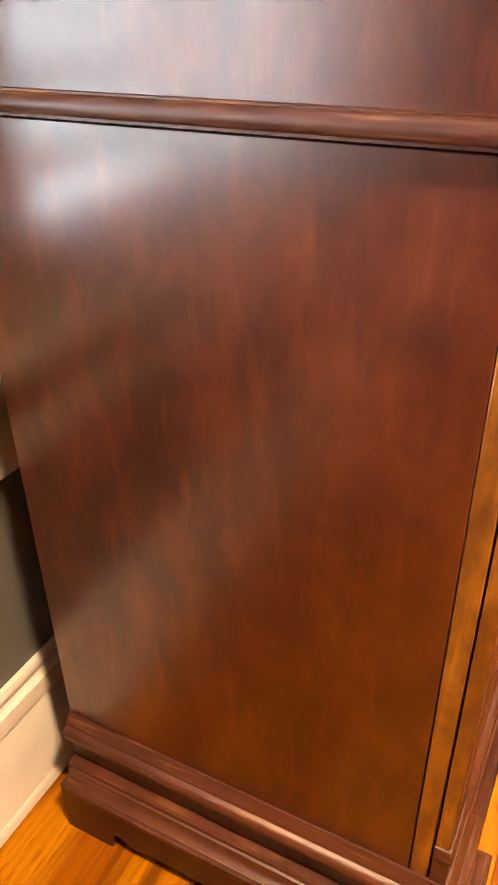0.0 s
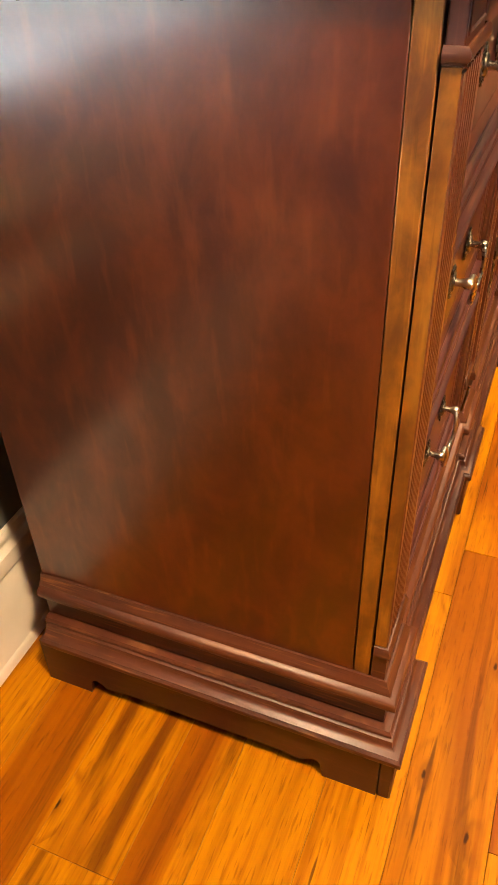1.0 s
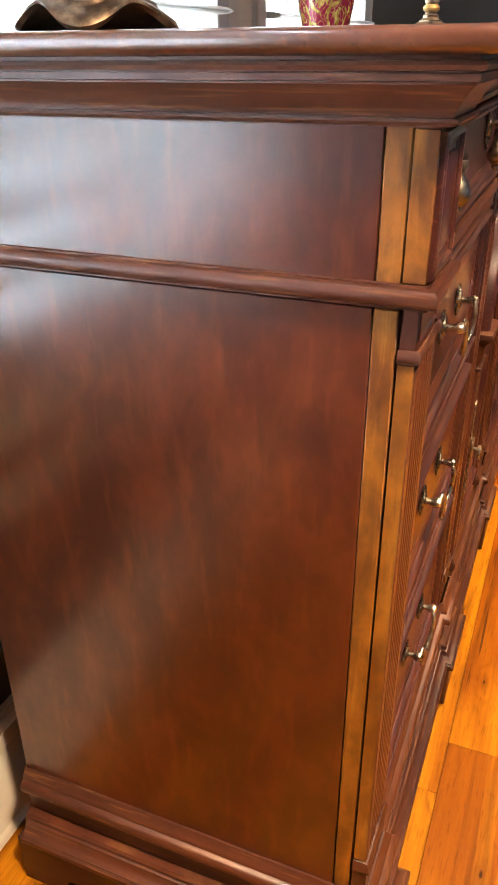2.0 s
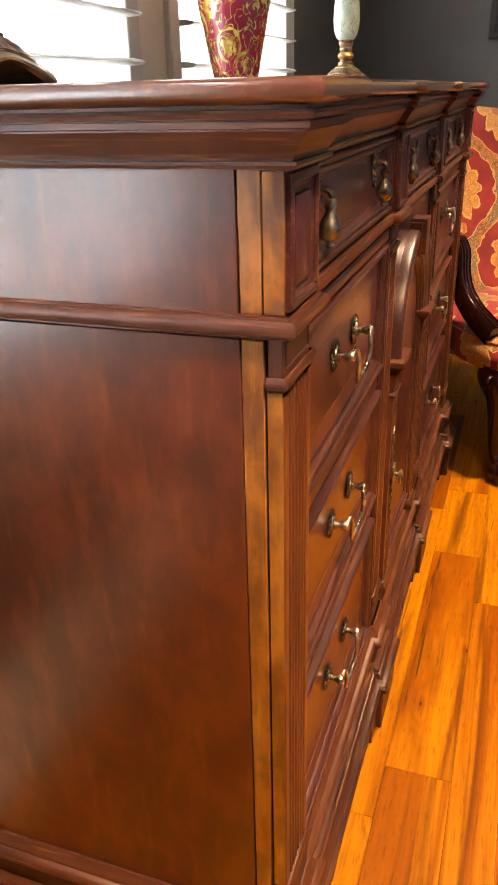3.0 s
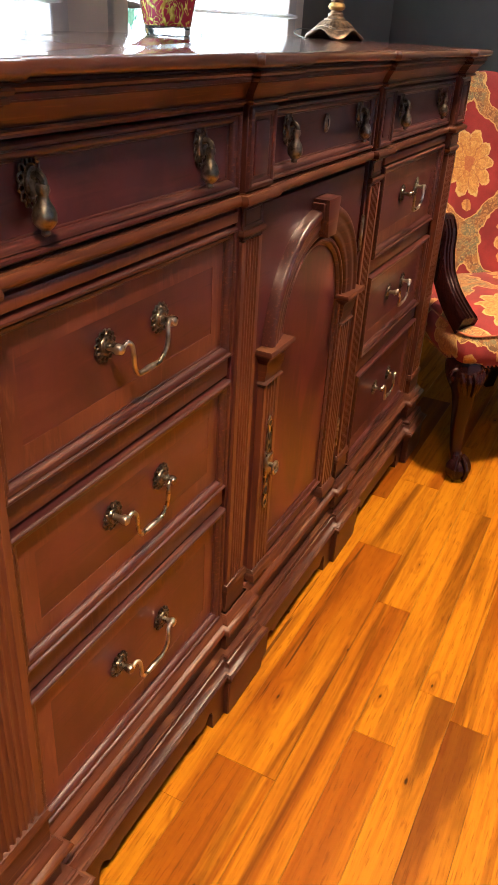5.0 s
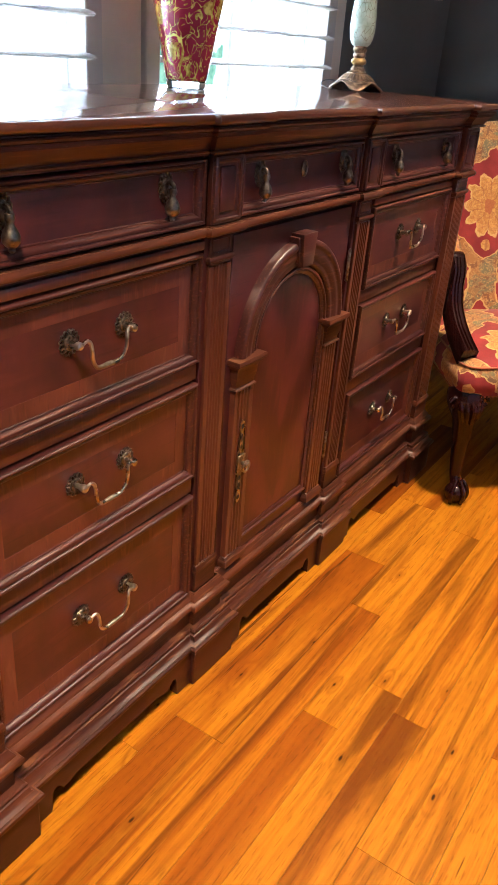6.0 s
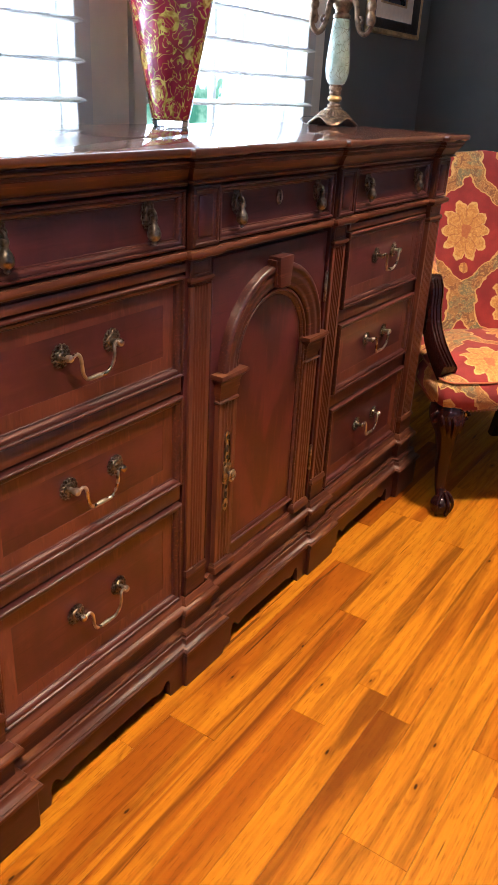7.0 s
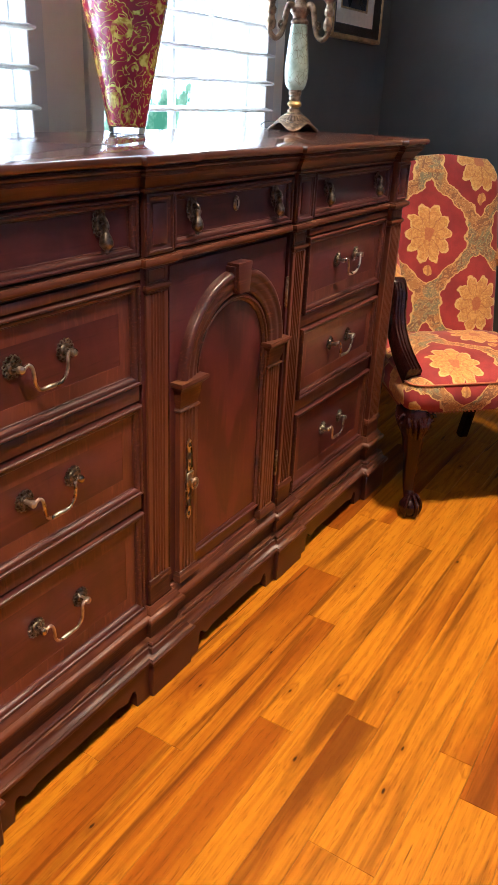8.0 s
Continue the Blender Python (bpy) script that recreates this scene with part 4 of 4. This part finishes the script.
part("bead", lathe(bmesh.new(), [(0.0130, 0.0615), (0.0185, 0.065), (0.0205, 0.070), (0.0185, 0.075), (0.0135, 0.079)], 28), GILT, candel, "rubbed gilt bead")
part("neck", lathe(bmesh.new(), [(0.0130, 0.0785), (0.016, 0.082), (0.0165, 0.087), (0.0145, 0.090), (0.0170, 0.094), (0.0185, 0.099), (0.0165, 0.1035), (0.018, 0.1065)], 28), PEWTER, candel)
part("stem", lathe(bmesh.new(), [(0.0180, 0.1060), (0.0235, 0.110), (0.0285, 0.120), (0.0320, 0.136), (0.0330, 0.152), (0.0318, 0.175), (0.0290, 0.205), (0.0258, 0.238), (0.0232, 0.262), (0.020, 0.267)], 36), CRACKLE, candel, "pale green crackle-glazed stem")
part("crown", lathe(bmesh.new(), [(0.0190, 0.2655), (0.0235, 0.268), (0.0245, 0.274), (0.0185, 0.280), (0.0200, 0.287), (0.0265, 0.296), (0.0270, 0.306), (0.0200, 0.314), (0.0150, 0.322), (0.0170, 0.334), (0.0235, 0.340), (0.0210, 0.346), (0.013, 0.352), (0.0145, 0.372), (0.0205, 0.378), (0.017, 0.380)], 28), PEWTER, candel)
part("candle", lathe(bmesh.new(), [(0.0115, 0.3795), (0.0115, 0.5), (0.009, 0.505)], 20), WAX, candel, "ivory taper candle")
for k in range(3):
    turn = Matrix.Rotation(radians(120 * k), 4, "Z")
    arm = smooth_line([(0.014, 0, 0.300), (0.030, 0, 0.312), (0.041, 0, 0.298), (0.047, 0, 0.266), (0.057, 0, 0.240), (0.073, 0, 0.230), (0.087, 0, 0.241), (0.091, 0, 0.256), (0.087, 0, 0.264)], 6)
    bm = tube(bmesh.new(), arm, [0.0090 - 0.003 * i / len(arm) for i in range(len(arm))], 12)
    tube(bm, smooth_line([(0.047, 0, 0.266), (0.058, 0, 0.270), (0.063, 0, 0.262), (0.058, 0, 0.256)], 4), 0.0038, 8)
    bm.transform(turn)
    part("arm", bm, PEWTER, candel)
    m = turn @ Matrix.Translation((0.087, 0, 0.250))
    part("socket", lathe(bmesh.new(), [(0.008, 0.0), (0.0125, 0.006), (0.0135, 0.018), (0.0100, 0.027), (0.0085, 0.034), (0.0125, 0.040), (0.0130, 0.048), (0.0085, 0.056), (0.0095, 0.064), (0.0165, 0.072), (0.0150, 0.075)], 24, m), PEWTER, candel)
    part("candle", lathe(bmesh.new(), [(0.0112, 0.0745), (0.0112, 0.195), (0.009, 0.2)], 20, m), WAX, candel, "ivory taper candle")
candel.matrix_world = pose(-0.300, 1.600, TOP, 0, 0, 119)
copy_thing(candel, pose(-0.306, 0.105, TOP, 0, 0, 112))

CORD = plain_material("pale_cord", (0.30, 0.33, 0.30), 0.5, scale=40)
bm = tube(bmesh.new(), smooth_line([(-0.325, 1.655, TOP + 0.003), (-0.36, 1.648, TOP + 0.016), (-0.397, 1.618, TOP + 0.020), (-0.402, 1.590, TOP + 0.010), (-0.372, 1.575, TOP + 0.002), (-0.340, 1.580, TOP + 0.002)], 6), 0.0014, 8)
tagged(link_mesh("cord_loop", bm, CORD, smooth=True), "thin pale cord looped beside the candelabrum base", "cord")


# ---- pictures ----
FRAMEDARK = plain_material("carved_black_frame", (0.040, 0.030, 0.022), 0.5, scale=40, dark=(0.010, 0.008, 0.007), bump=0.6, coat=0.0, dist=0.004)
FRAMEGOLD = plain_material("aged_gilt_frame", (0.62, 0.44, 0.20), 0.4, 0.3, scale=40, dark=(0.30, 0.20, 0.08), bump=0.3)
MAT = plain_material("cream_mat_board", (0.78, 0.70, 0.55), 0.8, scale=60, var=0.04)
DARKPIC = plain_material("dark_blue_print", (0.03, 0.04, 0.07), 0.3, scale=5, dark=(0.012, 0.014, 0.022), var=0.4)
YELLOWPIC = plain_material("ochre_landscape_print", (0.50, 0.38, 0.12), 0.4, scale=9, dark=(0.28, 0.22, 0.07), var=0.3)


def picture(label, m, w, h, rings, art):
    """Built on a wall facing local +x: rings are (name, material, profile of (inwards, x), label)."""
    p = thing("picture_frame", label, "picture", at=m)
    for name, mat, prof, lab in rings:
        part(name, ring_mould(-w / 2, w / 2, 0, h, prof), mat, p, lab)
    d = rings[-1][2][-1][0]
    part("print", boxed(0.002, 0.005, -w / 2 + d - 0.004, w / 2 - d + 0.004, d - 0.004, h - d + 0.004, 0), art, p)
    return p


picture("dark wood and gilt framed print with cream mat", pose(WALL_X + 0.001, 2.445, 1.368), 0.42, 0.52,
        [("gilt_edge", FRAMEGOLD, [(0, 0), (0, 0.026), (0.004, 0.030), (0.012, 0.029), (0.016, 0.024)], "aged gilt edge"),
         ("frame", FRAMEDARK, [(0.016, 0.024), (0.019, 0.027), (0.028, 0.025), (0.040, 0.017), (0.046, 0.016), (0.050, 0.012)], ""),
         ("mat", MAT, [(0.0495, 0.0125), (0.0505, 0.008), (0.096, 0.008), (0.098, 0.006)], "cream mat board"),
         ("gilt_fillet", FRAMEGOLD, [(0.0975, 0.006), (0.0985, 0.009), (0.104, 0.009), (0.105, 0.005)], "")], DARKPIC)
picture("ochre landscape print in a wide carved black frame", pose(0.395, FAR_Y - 0.001, 1.235, 0, 0, -90), 0.84, 0.62,
        [("frame", FRAMEDARK, [(0, 0), (0, 0.022), (0.004, 0.030), (0.020, 0.032), (0.028, 0.026), (0.034, 0.024), (0.040, 0.027), (0.070, 0.030), (0.078, 0.024), (0.082, 0.018)], ""),
         ("gilt_fillet", FRAMEGOLD, [(0.0815, 0.018), (0.083, 0.021), (0.092, 0.020), (0.094, 0.006)], "")], YELLOWPIC)


# ---- armchair ----
def damask():
    m, t, b = node_material("red_gold_damask")
    n = Nodes(t)
    uv = n.coords("UV")
    wob = n.add("ShaderNodeTexNoise")
    n.wire(uv, wob.inputs["Vector"])
    wob.inputs["Scale"].default_value, wob.inputs["Detail"].default_value = 34, 2
    mad = n.add("ShaderNodeVectorMath", operation="MULTIPLY_ADD")
    n.wire(wob.outputs[1], mad.inputs[0])
    mad.inputs[1].default_value = (0.028, 0.028, 0)
    n.wire(uv, mad.inputs[2])
    s = n.add("ShaderNodeSeparateXYZ")
    n.wire(mad.outputs[0], s.inputs[0])
    W, H = 0.375, 0.450
    u, v = n.math("SUBTRACT", s.outputs[0], 0.008), n.math("SUBTRACT", s.outputs[1], 0.008)
    wave = n.math("MULTIPLY", n.math("MAXIMUM", n.math("MINIMUM", n.math("MULTIPLY", n.math("COSINE", n.math("MULTIPLY", v, 2 * math.pi / H)), 1.22), 1.0), -1.0), W * 0.2)
    scal = n.math("MULTIPLY", n.math("SINE", n.math("MULTIPLY", v, 2 * math.pi * 9 / H)), 0.005)
    f = n.math("ADD", n.math("SUBTRACT", n.math("ADD", wave, W / 4), n.math("ABSOLUTE", n.math("WRAP", u, W / 2, -W / 2))), 0.0)
    other = n.math("LESS_THAN", f, 0.0)
    uu = n.math("WRAP", n.math("ADD", u, n.math("MULTIPLY", other, W / 2)), W / 2, -W / 2)
    vv = n.math("WRAP", n.math("ADD", v, n.math("MULTIPLY", other, H / 2)), H / 2, -H / 2)
    band = n.math("ADD", n.math("ABSOLUTE", f), scal)
    r = n.math("SQRT", n.math("ADD", n.math("MULTIPLY", uu, uu), n.math("MULTIPLY", n.math("MULTIPLY", vv, vv), 0.74)))
    th = n.math("ARCTAN2", vv, uu)
    petal = n.math("ABSOLUTE", n.math("COSINE", n.math("MULTIPLY", th, 5.0)))
    edge = n.math("ADD", 0.062, n.math("MULTIPLY", petal, 0.024))
    q = n.math("DIVIDE", r, edge)
    flower = n.ramp(q, 1.0, 0.95)
    rim = n.math("MULTIPLY", n.ramp(q, 0.86, 0.91), flower)
    vein = n.ramp(n.math("ABSOLUTE", n.math("SINE", n.math("MULTIPLY", q, 9.0))), 0.25, 0.05)
    heart = n.ramp(r, 0.019, 0.016)
    budr = n.math("SQRT", n.math("ADD", n.math("MULTIPLY", uu, uu), n.math("POWER", n.math("ADD", vv, 0.116), 2.0)))
    bud = n.ramp(budr, 0.017, 0.015)
    grain = n.noise(uv, 240, 2)
    scroll = n.noise(uv, 46, 3, 0.6, 1.8)
    red = n.mix(n.ramp(n.noise(uv, 9, 3), 0.35, 0.65), (0.22, 0.011, 0.014), (0.34, 0.024, 0.022))
    strap = n.mix(n.ramp(n.noise(uv, 13, 3, 0.5, 1.0), 0.45, 0.56), (0.38, 0.17, 0.045), (0.20, 0.175, 0.085))
    strap = n.mix(n.math("MULTIPLY", n.ramp(scroll, 0.52, 0.57), 0.75), strap, (0.20, 0.085, 0.035))
    strap = n.mix(n.math("MULTIPLY", n.ramp(n.math("ABSOLUTE", n.math("SUBTRACT", scroll, 0.5)), 0.022, 0.012), 0.8), strap, (0.66, 0.40, 0.13))
    med = n.ramp(band, 0.0325, 0.0340)
    line = n.math("MULTIPLY", n.ramp(band, 0.0255, 0.0275), n.ramp(band, 0.0340, 0.0325))
    col = n.mix(med, strap, red)
    col = n.mix(n.math("MULTIPLY", line, 0.85), col, (0.68, 0.42, 0.14))
    gold = n.mix(n.ramp(scroll, 0.4, 0.6), (0.52, 0.24, 0.05), (0.66, 0.37, 0.09))
    curl = n.noise(uv, 95, 3, 0.6, 2.2)
    gold = n.mix(n.math("MULTIPLY", n.ramp(curl, 0.50, 0.58), 0.5), gold, (0.40, 0.17, 0.05))
    gold = n.mix(n.math("MULTIPLY", vein, 0.40), gold, (0.42, 0.14, 0.05))
    gold = n.mix(n.math("MULTIPLY", n.ramp(petal, 0.30, 0.06), 0.55), gold, (0.26, 0.075, 0.03))
    col = n.mix(n.math("MAXIMUM", flower, bud), col, gold)
    col = n.mix(n.math("MULTIPLY", rim, 0.6), col, (0.74, 0.52, 0.2))
    col = n.mix(n.math("MULTIPLY", heart, 0.8), col, (0.40, 0.10, 0.04))
    col = n.mix(n.math("MULTIPLY", n.ramp(grain, 0.4, 0.65), 0.25), col, n.mix(0.5, col, (0.05, 0.02, 0.01)))
    t.links.new(col, b.inputs["Base Color"])
    b.inputs["Roughness"].default_value = 0.78
    b.inputs["Sheen Weight"].default_value = 0.15
    n.bump(n.math("ADD", n.math("MULTIPLY", grain, 0.6), n.math("MAXIMUM", flower, line)), 0.35, 0.0015, b)
    return m


DAMASK = damask()
MAHOG = lacquered_wood("dark_mahogany", (0.0085, 0.0022, 0.0022), (0.022, 0.0040, 0.0042), (0.042, 0.009, 0.008), grain=(20, 20, 3), rough=0.24, coat=0.3, gloss=0.12, spec=0.3)


def uv_part(name, bm, mat, parent, project, label=""):
    layer = bm.loops.layers.uv.new("uv")
    bm.normal_update()
    for f in bm.faces:
        for l in f.loops:
            l[layer].uv = project(l.vert.co, f.normal)
    return part(name, bm, mat, parent, label)


def sheet_solid(rows, close=True):
    """A closed skin over rings of equal length."""
    bm = bmesh.new()
    rr = [[bm.verts.new(p) for p in ring] for ring in rows]
    n = len(rr[0])
    for a, b in zip(rr, rr[1:]):
        for i in range(n):
            bm.faces.new((a[i], a[(i + 1) % n], b[(i + 1) % n], b[i]))
    bm.faces.new(rr[0])
    bm.faces.new(rr[-1])
    return bm


chair = thing("armchair", "open armchair in red and gold floral damask with carved mahogany legs", "armchair", at=pose(0, 0, 0))
# seat: rounded trapezium, boxed sides with a soft crown
def seat_ring(inset, z):
    pts = []
    wf, wb, d = 0.315 - inset, 0.245 - inset, 0.50 - inset
    r = 0.055
    corners = [(-wf, inset), (wf, inset), (wb, d), (-wb, d)]
    for i, (x, y) in enumerate(corners):
        p = Vector(corners[i - 1])
        q = Vector(corners[(i + 1) % 4])
        c = Vector((x, y))
        a, b = c + (p - c).normalized() * r, c + (q - c).normalized() * r
        for k in range(5):
            t = k / 4
            s = a * (1 - t) ** 2 + c * 2 * t * (1 - t) + b * t ** 2
            pts.append((s.x, s.y, z))
        for k in range(1, 6):
            t = k / 6
            nxt = corners[(i + 1) % 4]
            e = Vector(nxt) + (c - Vector(nxt)).normalized() * r
            s = b * (1 - t) + e * t
            pts.append((s.x, s.y, z))
    return pts


rows = [seat_ring(0.014, 0.334), seat_ring(-0.002, 0.340), seat_ring(-0.013, 0.362), seat_ring(-0.012, 0.402), seat_ring(0.002, 0.424), seat_ring(0.012, 0.434), seat_ring(0.045, 0.449), seat_ring(0.10, 0.466), seat_ring(0.145, 0.475), seat_ring(0.175, 0.478)]
bm = sheet_solid(rows)


def seat_uv(p, nrm):
    if nrm.z > 0.55:
        return (p.x + 0.13, p.y - 0.09)
    if abs(nrm.x) > 0.75:
        return (p.y + 0.09, p.z - 0.2)
    return (p.x + 0.13, p.z - 0.434 - 0.09)


uv_part("seat", bm, DAMASK, chair, seat_uv)
# welt cord round the seat edge
part("welt", tube(bmesh.new(), [Vector(p) for p in seat_ring(-0.001, 0.425)], 0.0030, 8, closed=True), DAMASK, chair)
# picot edging along the foot of the seat cover
bm = bmesh.new()
ring = [Vector(p) for p in seat_ring(-0.004, 0.339)]
for p, q in zip(ring, ring[1:] + ring[:1]):
    steps = max(1, int((q - p).length / 0.012))
    for i in range(steps):
        c = p.lerp(q, i / steps)
        bmesh.ops.create_icosphere(bm, subdivisions=1, radius=0.0035, matrix=Matrix.Translation(c))
part("picot_edging", bm, DAMASK, chair, "small gold picot edging")
# back: raked, narrowing to a serpentine top
rows = []
N = 25
for i in range(N):
    f = i / (N - 1)
    z = 0.415 + 0.60 * f
    y = 0.440 + 0.125 * f + 0.015 * f * f
    w = 0.196 + 0.010 * math.sin(math.pi * f * 0.8) - 0.022 * f
    if f > 0.86:
        q = (f - 0.86) / 0.14
        w *= math.sqrt(max(0.0, 1 - 0.30 * q ** 3))
    th = 0.042 * (1 - 0.72 * max(0, (f - 0.9) / 0.1) ** 2)
    ring = []
    M = 36
    for k in range(M):
        a = 2 * math.pi * k / M
        ca, sa = math.cos(a), math.sin(a)
        px = w * math.copysign(abs(ca) ** 0.32, ca)
        py = th * math.copysign(abs(sa) ** 0.5, sa)
        hump = 0.006 * math.cos(px / w * math.pi) * max(0, (f - 0.75) / 0.25)
        ring.append((px, y + py + 0.012 * (1 - (px / w) ** 2) * (-1 if sa < 0 else 0), z + hump))
    rows.append(ring)
bm = sheet_solid(rows)
uv_part("back", bm, DAMASK, chair, lambda p, nrm: (p.x + 0.075 + (0.05 if abs(nrm.x) > 0.8 else 0) * (p.y - 0.5) * 10, p.z - 0.785))
for s in (-1, 1):
    # padded arm
    line = smooth_line([(s * 0.200, 0.500, 0.700), (s * 0.228, 0.440, 0.700), (s * 0.258, 0.360, 0.685), (s * 0.280, 0.295, 0.668), (s * 0.284, 0.262, 0.660)], 5)
    bm = tube(bmesh.new(), line, [0.030, 0.033] + [0.034] * (len(line) - 4) + [0.032, 0.026], 16)
    uv_part("arm_pad", bm, DAMASK, chair, lambda p, nrm: (p.y + 0.1, p.x + p.z))
    # scrolled arm support
    prof = smooth_line([(s * 0.285, 0.232, 0.668), (s * 0.285, 0.216, 0.640), (s * 0.285, 0.212, 0.590), (s * 0.285, 0.190, 0.535), (s * 0.286, 0.142, 0.490), (s * 0.287, 0.085, 0.458), (s * 0.288, 0.045, 0.440)], 6)
    bm = bmesh.new()
    rings = []
    for i, p in enumerate(prof):
        t = (prof[min(i + 1, len(prof) - 1)] - prof[max(i - 1, 0)]).normalized()
        nr = Vector((0, -t.z, t.y)).normalized()
        hw, hd = 0.023, 0.021 + 0.010 * (i / len(prof))
        ring = []
        for a, b in ((-1, -1), (-1, 0.7), (-0.72, 1), (-0.62, 0.82), (-0.38, 0.82), (-0.28, 1), (-0.12, 1), (-0.05, 0.84), (0.05, 0.84), (0.12, 1), (0.28, 1), (0.38, 0.82), (0.62, 0.82), (0.72, 1), (1, 0.7), (1, -1)):
            ring.append(bm.verts.new(p + Vector((a * hw, 0, 0)) - nr * b * hd))
        rings.append(ring)
    m = len(rings[0])
    for a, b in zip(rings, rings[1:]):
        for k in range(m):
            bm.faces.new((a[k], a[(k + 1) % m], b[(k + 1) % m], b[k]))
    bm.faces.new(rings[0])
    bm.faces.new(rings[-1])
    lathe(bm, [(0.012, -0.022), (0.024, -0.021), (0.0255, -0.014), (0.0255, 0.014), (0.024, 0.021), (0.012, 0.022)], 24, Matrix.Translation((s * 0.285, 0.240, 0.664)) @ Matrix.Rotation(radians(90), 4, "Y"))
    part("arm_support", bm, MAHOG, chair, "dark fluted mahogany arm support")
    # cabriole front leg with carved knee and ball foot
    k = s
    leg = smooth_line([(k * 0.272, 0.048, 0.345), (k * 0.276, 0.030, 0.305), (k * 0.274, 0.020, 0.260), (k * 0.270, 0.020, 0.205), (k * 0.268, 0.022, 0.145), (k * 0.268, 0.014, 0.085), (k * 0.270, 0.0, 0.055)], 5)
    L = len(leg)
    rad = []
    for i in range(L):
        f = i / (L - 1)
        rad.append(0.036 * (1 - f) ** 1.5 * (1 + 0.30 * math.sin(math.pi * min(1, f * 3.2))) + 0.0145)
    bm = tube(bmesh.new(), leg, rad, 20)
    part("front_leg", bm, MAHOG, chair, "dark polished cabriole leg with ball foot")
    bm = bmesh.new()
    lathe(bm, [(0.010, 0.062), (0.022, 0.056), (0.031, 0.042), (0.033, 0.028), (0.028, 0.013), (0.018, 0.003), (0.010, 0.0)], 24, Matrix.Translation((k * 0.270, -0.012, 0)))
    for q in range(4):
        a = radians(-135 + q * 60 )
        claw = [(k * 0.270 + math.cos(a) * r, -0.012 + math.sin(a) * r, z) for r, z in ((0.012, 0.075), (0.024, 0.062), (0.034, 0.044), (0.036, 0.026), (0.029, 0.006))]
        tube(bm, smooth_line(claw, 3), 0.0058, 8)
    part("ball_foot", bm, MAHOG, chair)
    bm = bmesh.new()
    for q in range(5):
        o = -0.03 + 0.015 * q
        curl = [(k * 0.274 + o, 0.0 + abs(o) * 0.5, 0.335), (k * 0.275 + o * 1.05, -0.022 + abs(o) * 0.55, 0.312), (k * 0.275 + o * 0.85, -0.026 + abs(o) * 0.5, 0.288), (k * 0.273 + o * 0.5, -0.017 + abs(o) * 0.4, 0.258)]
        tube(bm, smooth_line(curl, 4), [0.0075, 0.008, 0.0085, 0.0085, 0.008, 0.008, 0.0075, 0.007, 0.0065, 0.006, 0.005, 0.004, 0.003], 8)
    for q in (-1, 1):
        curl = [(k * 0.274 + q * (0.042 + 0.017 * math.cos(a)), 0.012, 0.318 + 0.014 * math.sin(a)) for a in [i * 0.7 for i in range(9)]]
        tube(bm, curl, 0.006, 8)
    part("knee_carving", bm, MAHOG, chair)
    # raked back leg
    bm = tube(bmesh.new(), smooth_line([(s * 0.205, 0.465, 0.37), (s * 0.205, 0.475, 0.22), (s * 0.208, 0.53, 0.0)], 4), 0.022, 4)
    part("back_leg", bm, MAHOG, chair)
chair.matrix_world = pose(0.375, 1.799, 0, 0, 0, 46)

# ---- floor planks ----
SUB = tagged(link_mesh("floor", boxed(WALL_X - T, ROOM_X + T, NEAR_Y - T, FAR_Y + T, -0.08, -0.008, 0), GAP), "orange-brown hickory plank floor with a satin finish", "floor", kind="structure")
rng = random.Random(5)
SEAMS = [-0.555, -0.45, -0.352, -0.235, -0.155, -0.036, 0.062, 0.175, 0.253, 0.333, 0.403, 0.475, 0.600, 0.668]
while SEAMS[-1] < ROOM_X:
    SEAMS.append(SEAMS[-1] + rng.choice((0.065, 0.085, 0.1, 0.115)))
JOINTS = {0.062: [0.445, 1.162, 1.508], 0.175: [0.972], 0.253: [0.611, 1.443], 0.333: [0.765], 0.403: [0.72], 0.475: [0.411], 0.600: [0.735]}


def plank_mesh(w, l):
    bm = bmesh.new()
    g, c = 0.0002, 0.0007
    lo = [bm.verts.new((x, y, -0.0075)) for x, y in ((g, g), (w - g, g), (w - g, l - g), (g, l - g))]
    mid = [bm.verts.new((x, y, -c)) for x, y in ((g, g), (w - g, g), (w - g, l - g), (g, l - g))]
    hi = [bm.verts.new((x, y, 0)) for x, y in ((g + c, g + c), (w - g - c, g + c), (w - g - c, l - g - c), (g + c, l - g - c))]
    for a, b in ((lo, mid), (mid, hi)):
        for i in range(4):
            bm.faces.new((a[i], a[(i + 1) % 4], b[(i + 1) % 4], b[i]))
    bm.faces.new(hi)
    return bm


for x0, x1 in zip(SEAMS, SEAMS[1:]):
    cuts = sorted(JOINTS.get(x0, []))
    if cuts:
        y = cuts[0]
        while y > NEAR_Y:
            y -= rng.uniform(0.5, 1.1)
            cuts.insert(0, y)
        y = cuts[-1]
    else:
        y = NEAR_Y - rng.uniform(0.1, 0.8)
        cuts = [y]
    while y < FAR_Y:
        y += rng.uniform(0.45, 1.2) if x0 < 1.5 else rng.uniform(1.0, 1.8)
        cuts.append(y)
    for a, b in zip(cuts, cuts[1:]):
        a, b = max(a, NEAR_Y), min(b, FAR_Y)
        if b - a < 0.02:
            continue
        ob = part("plank", plank_mesh(x1 - x0, b - a), PLANK, SUB, smooth=False)
        ob.location = (x0, a, rng.uniform(-0.0004, 0.0))
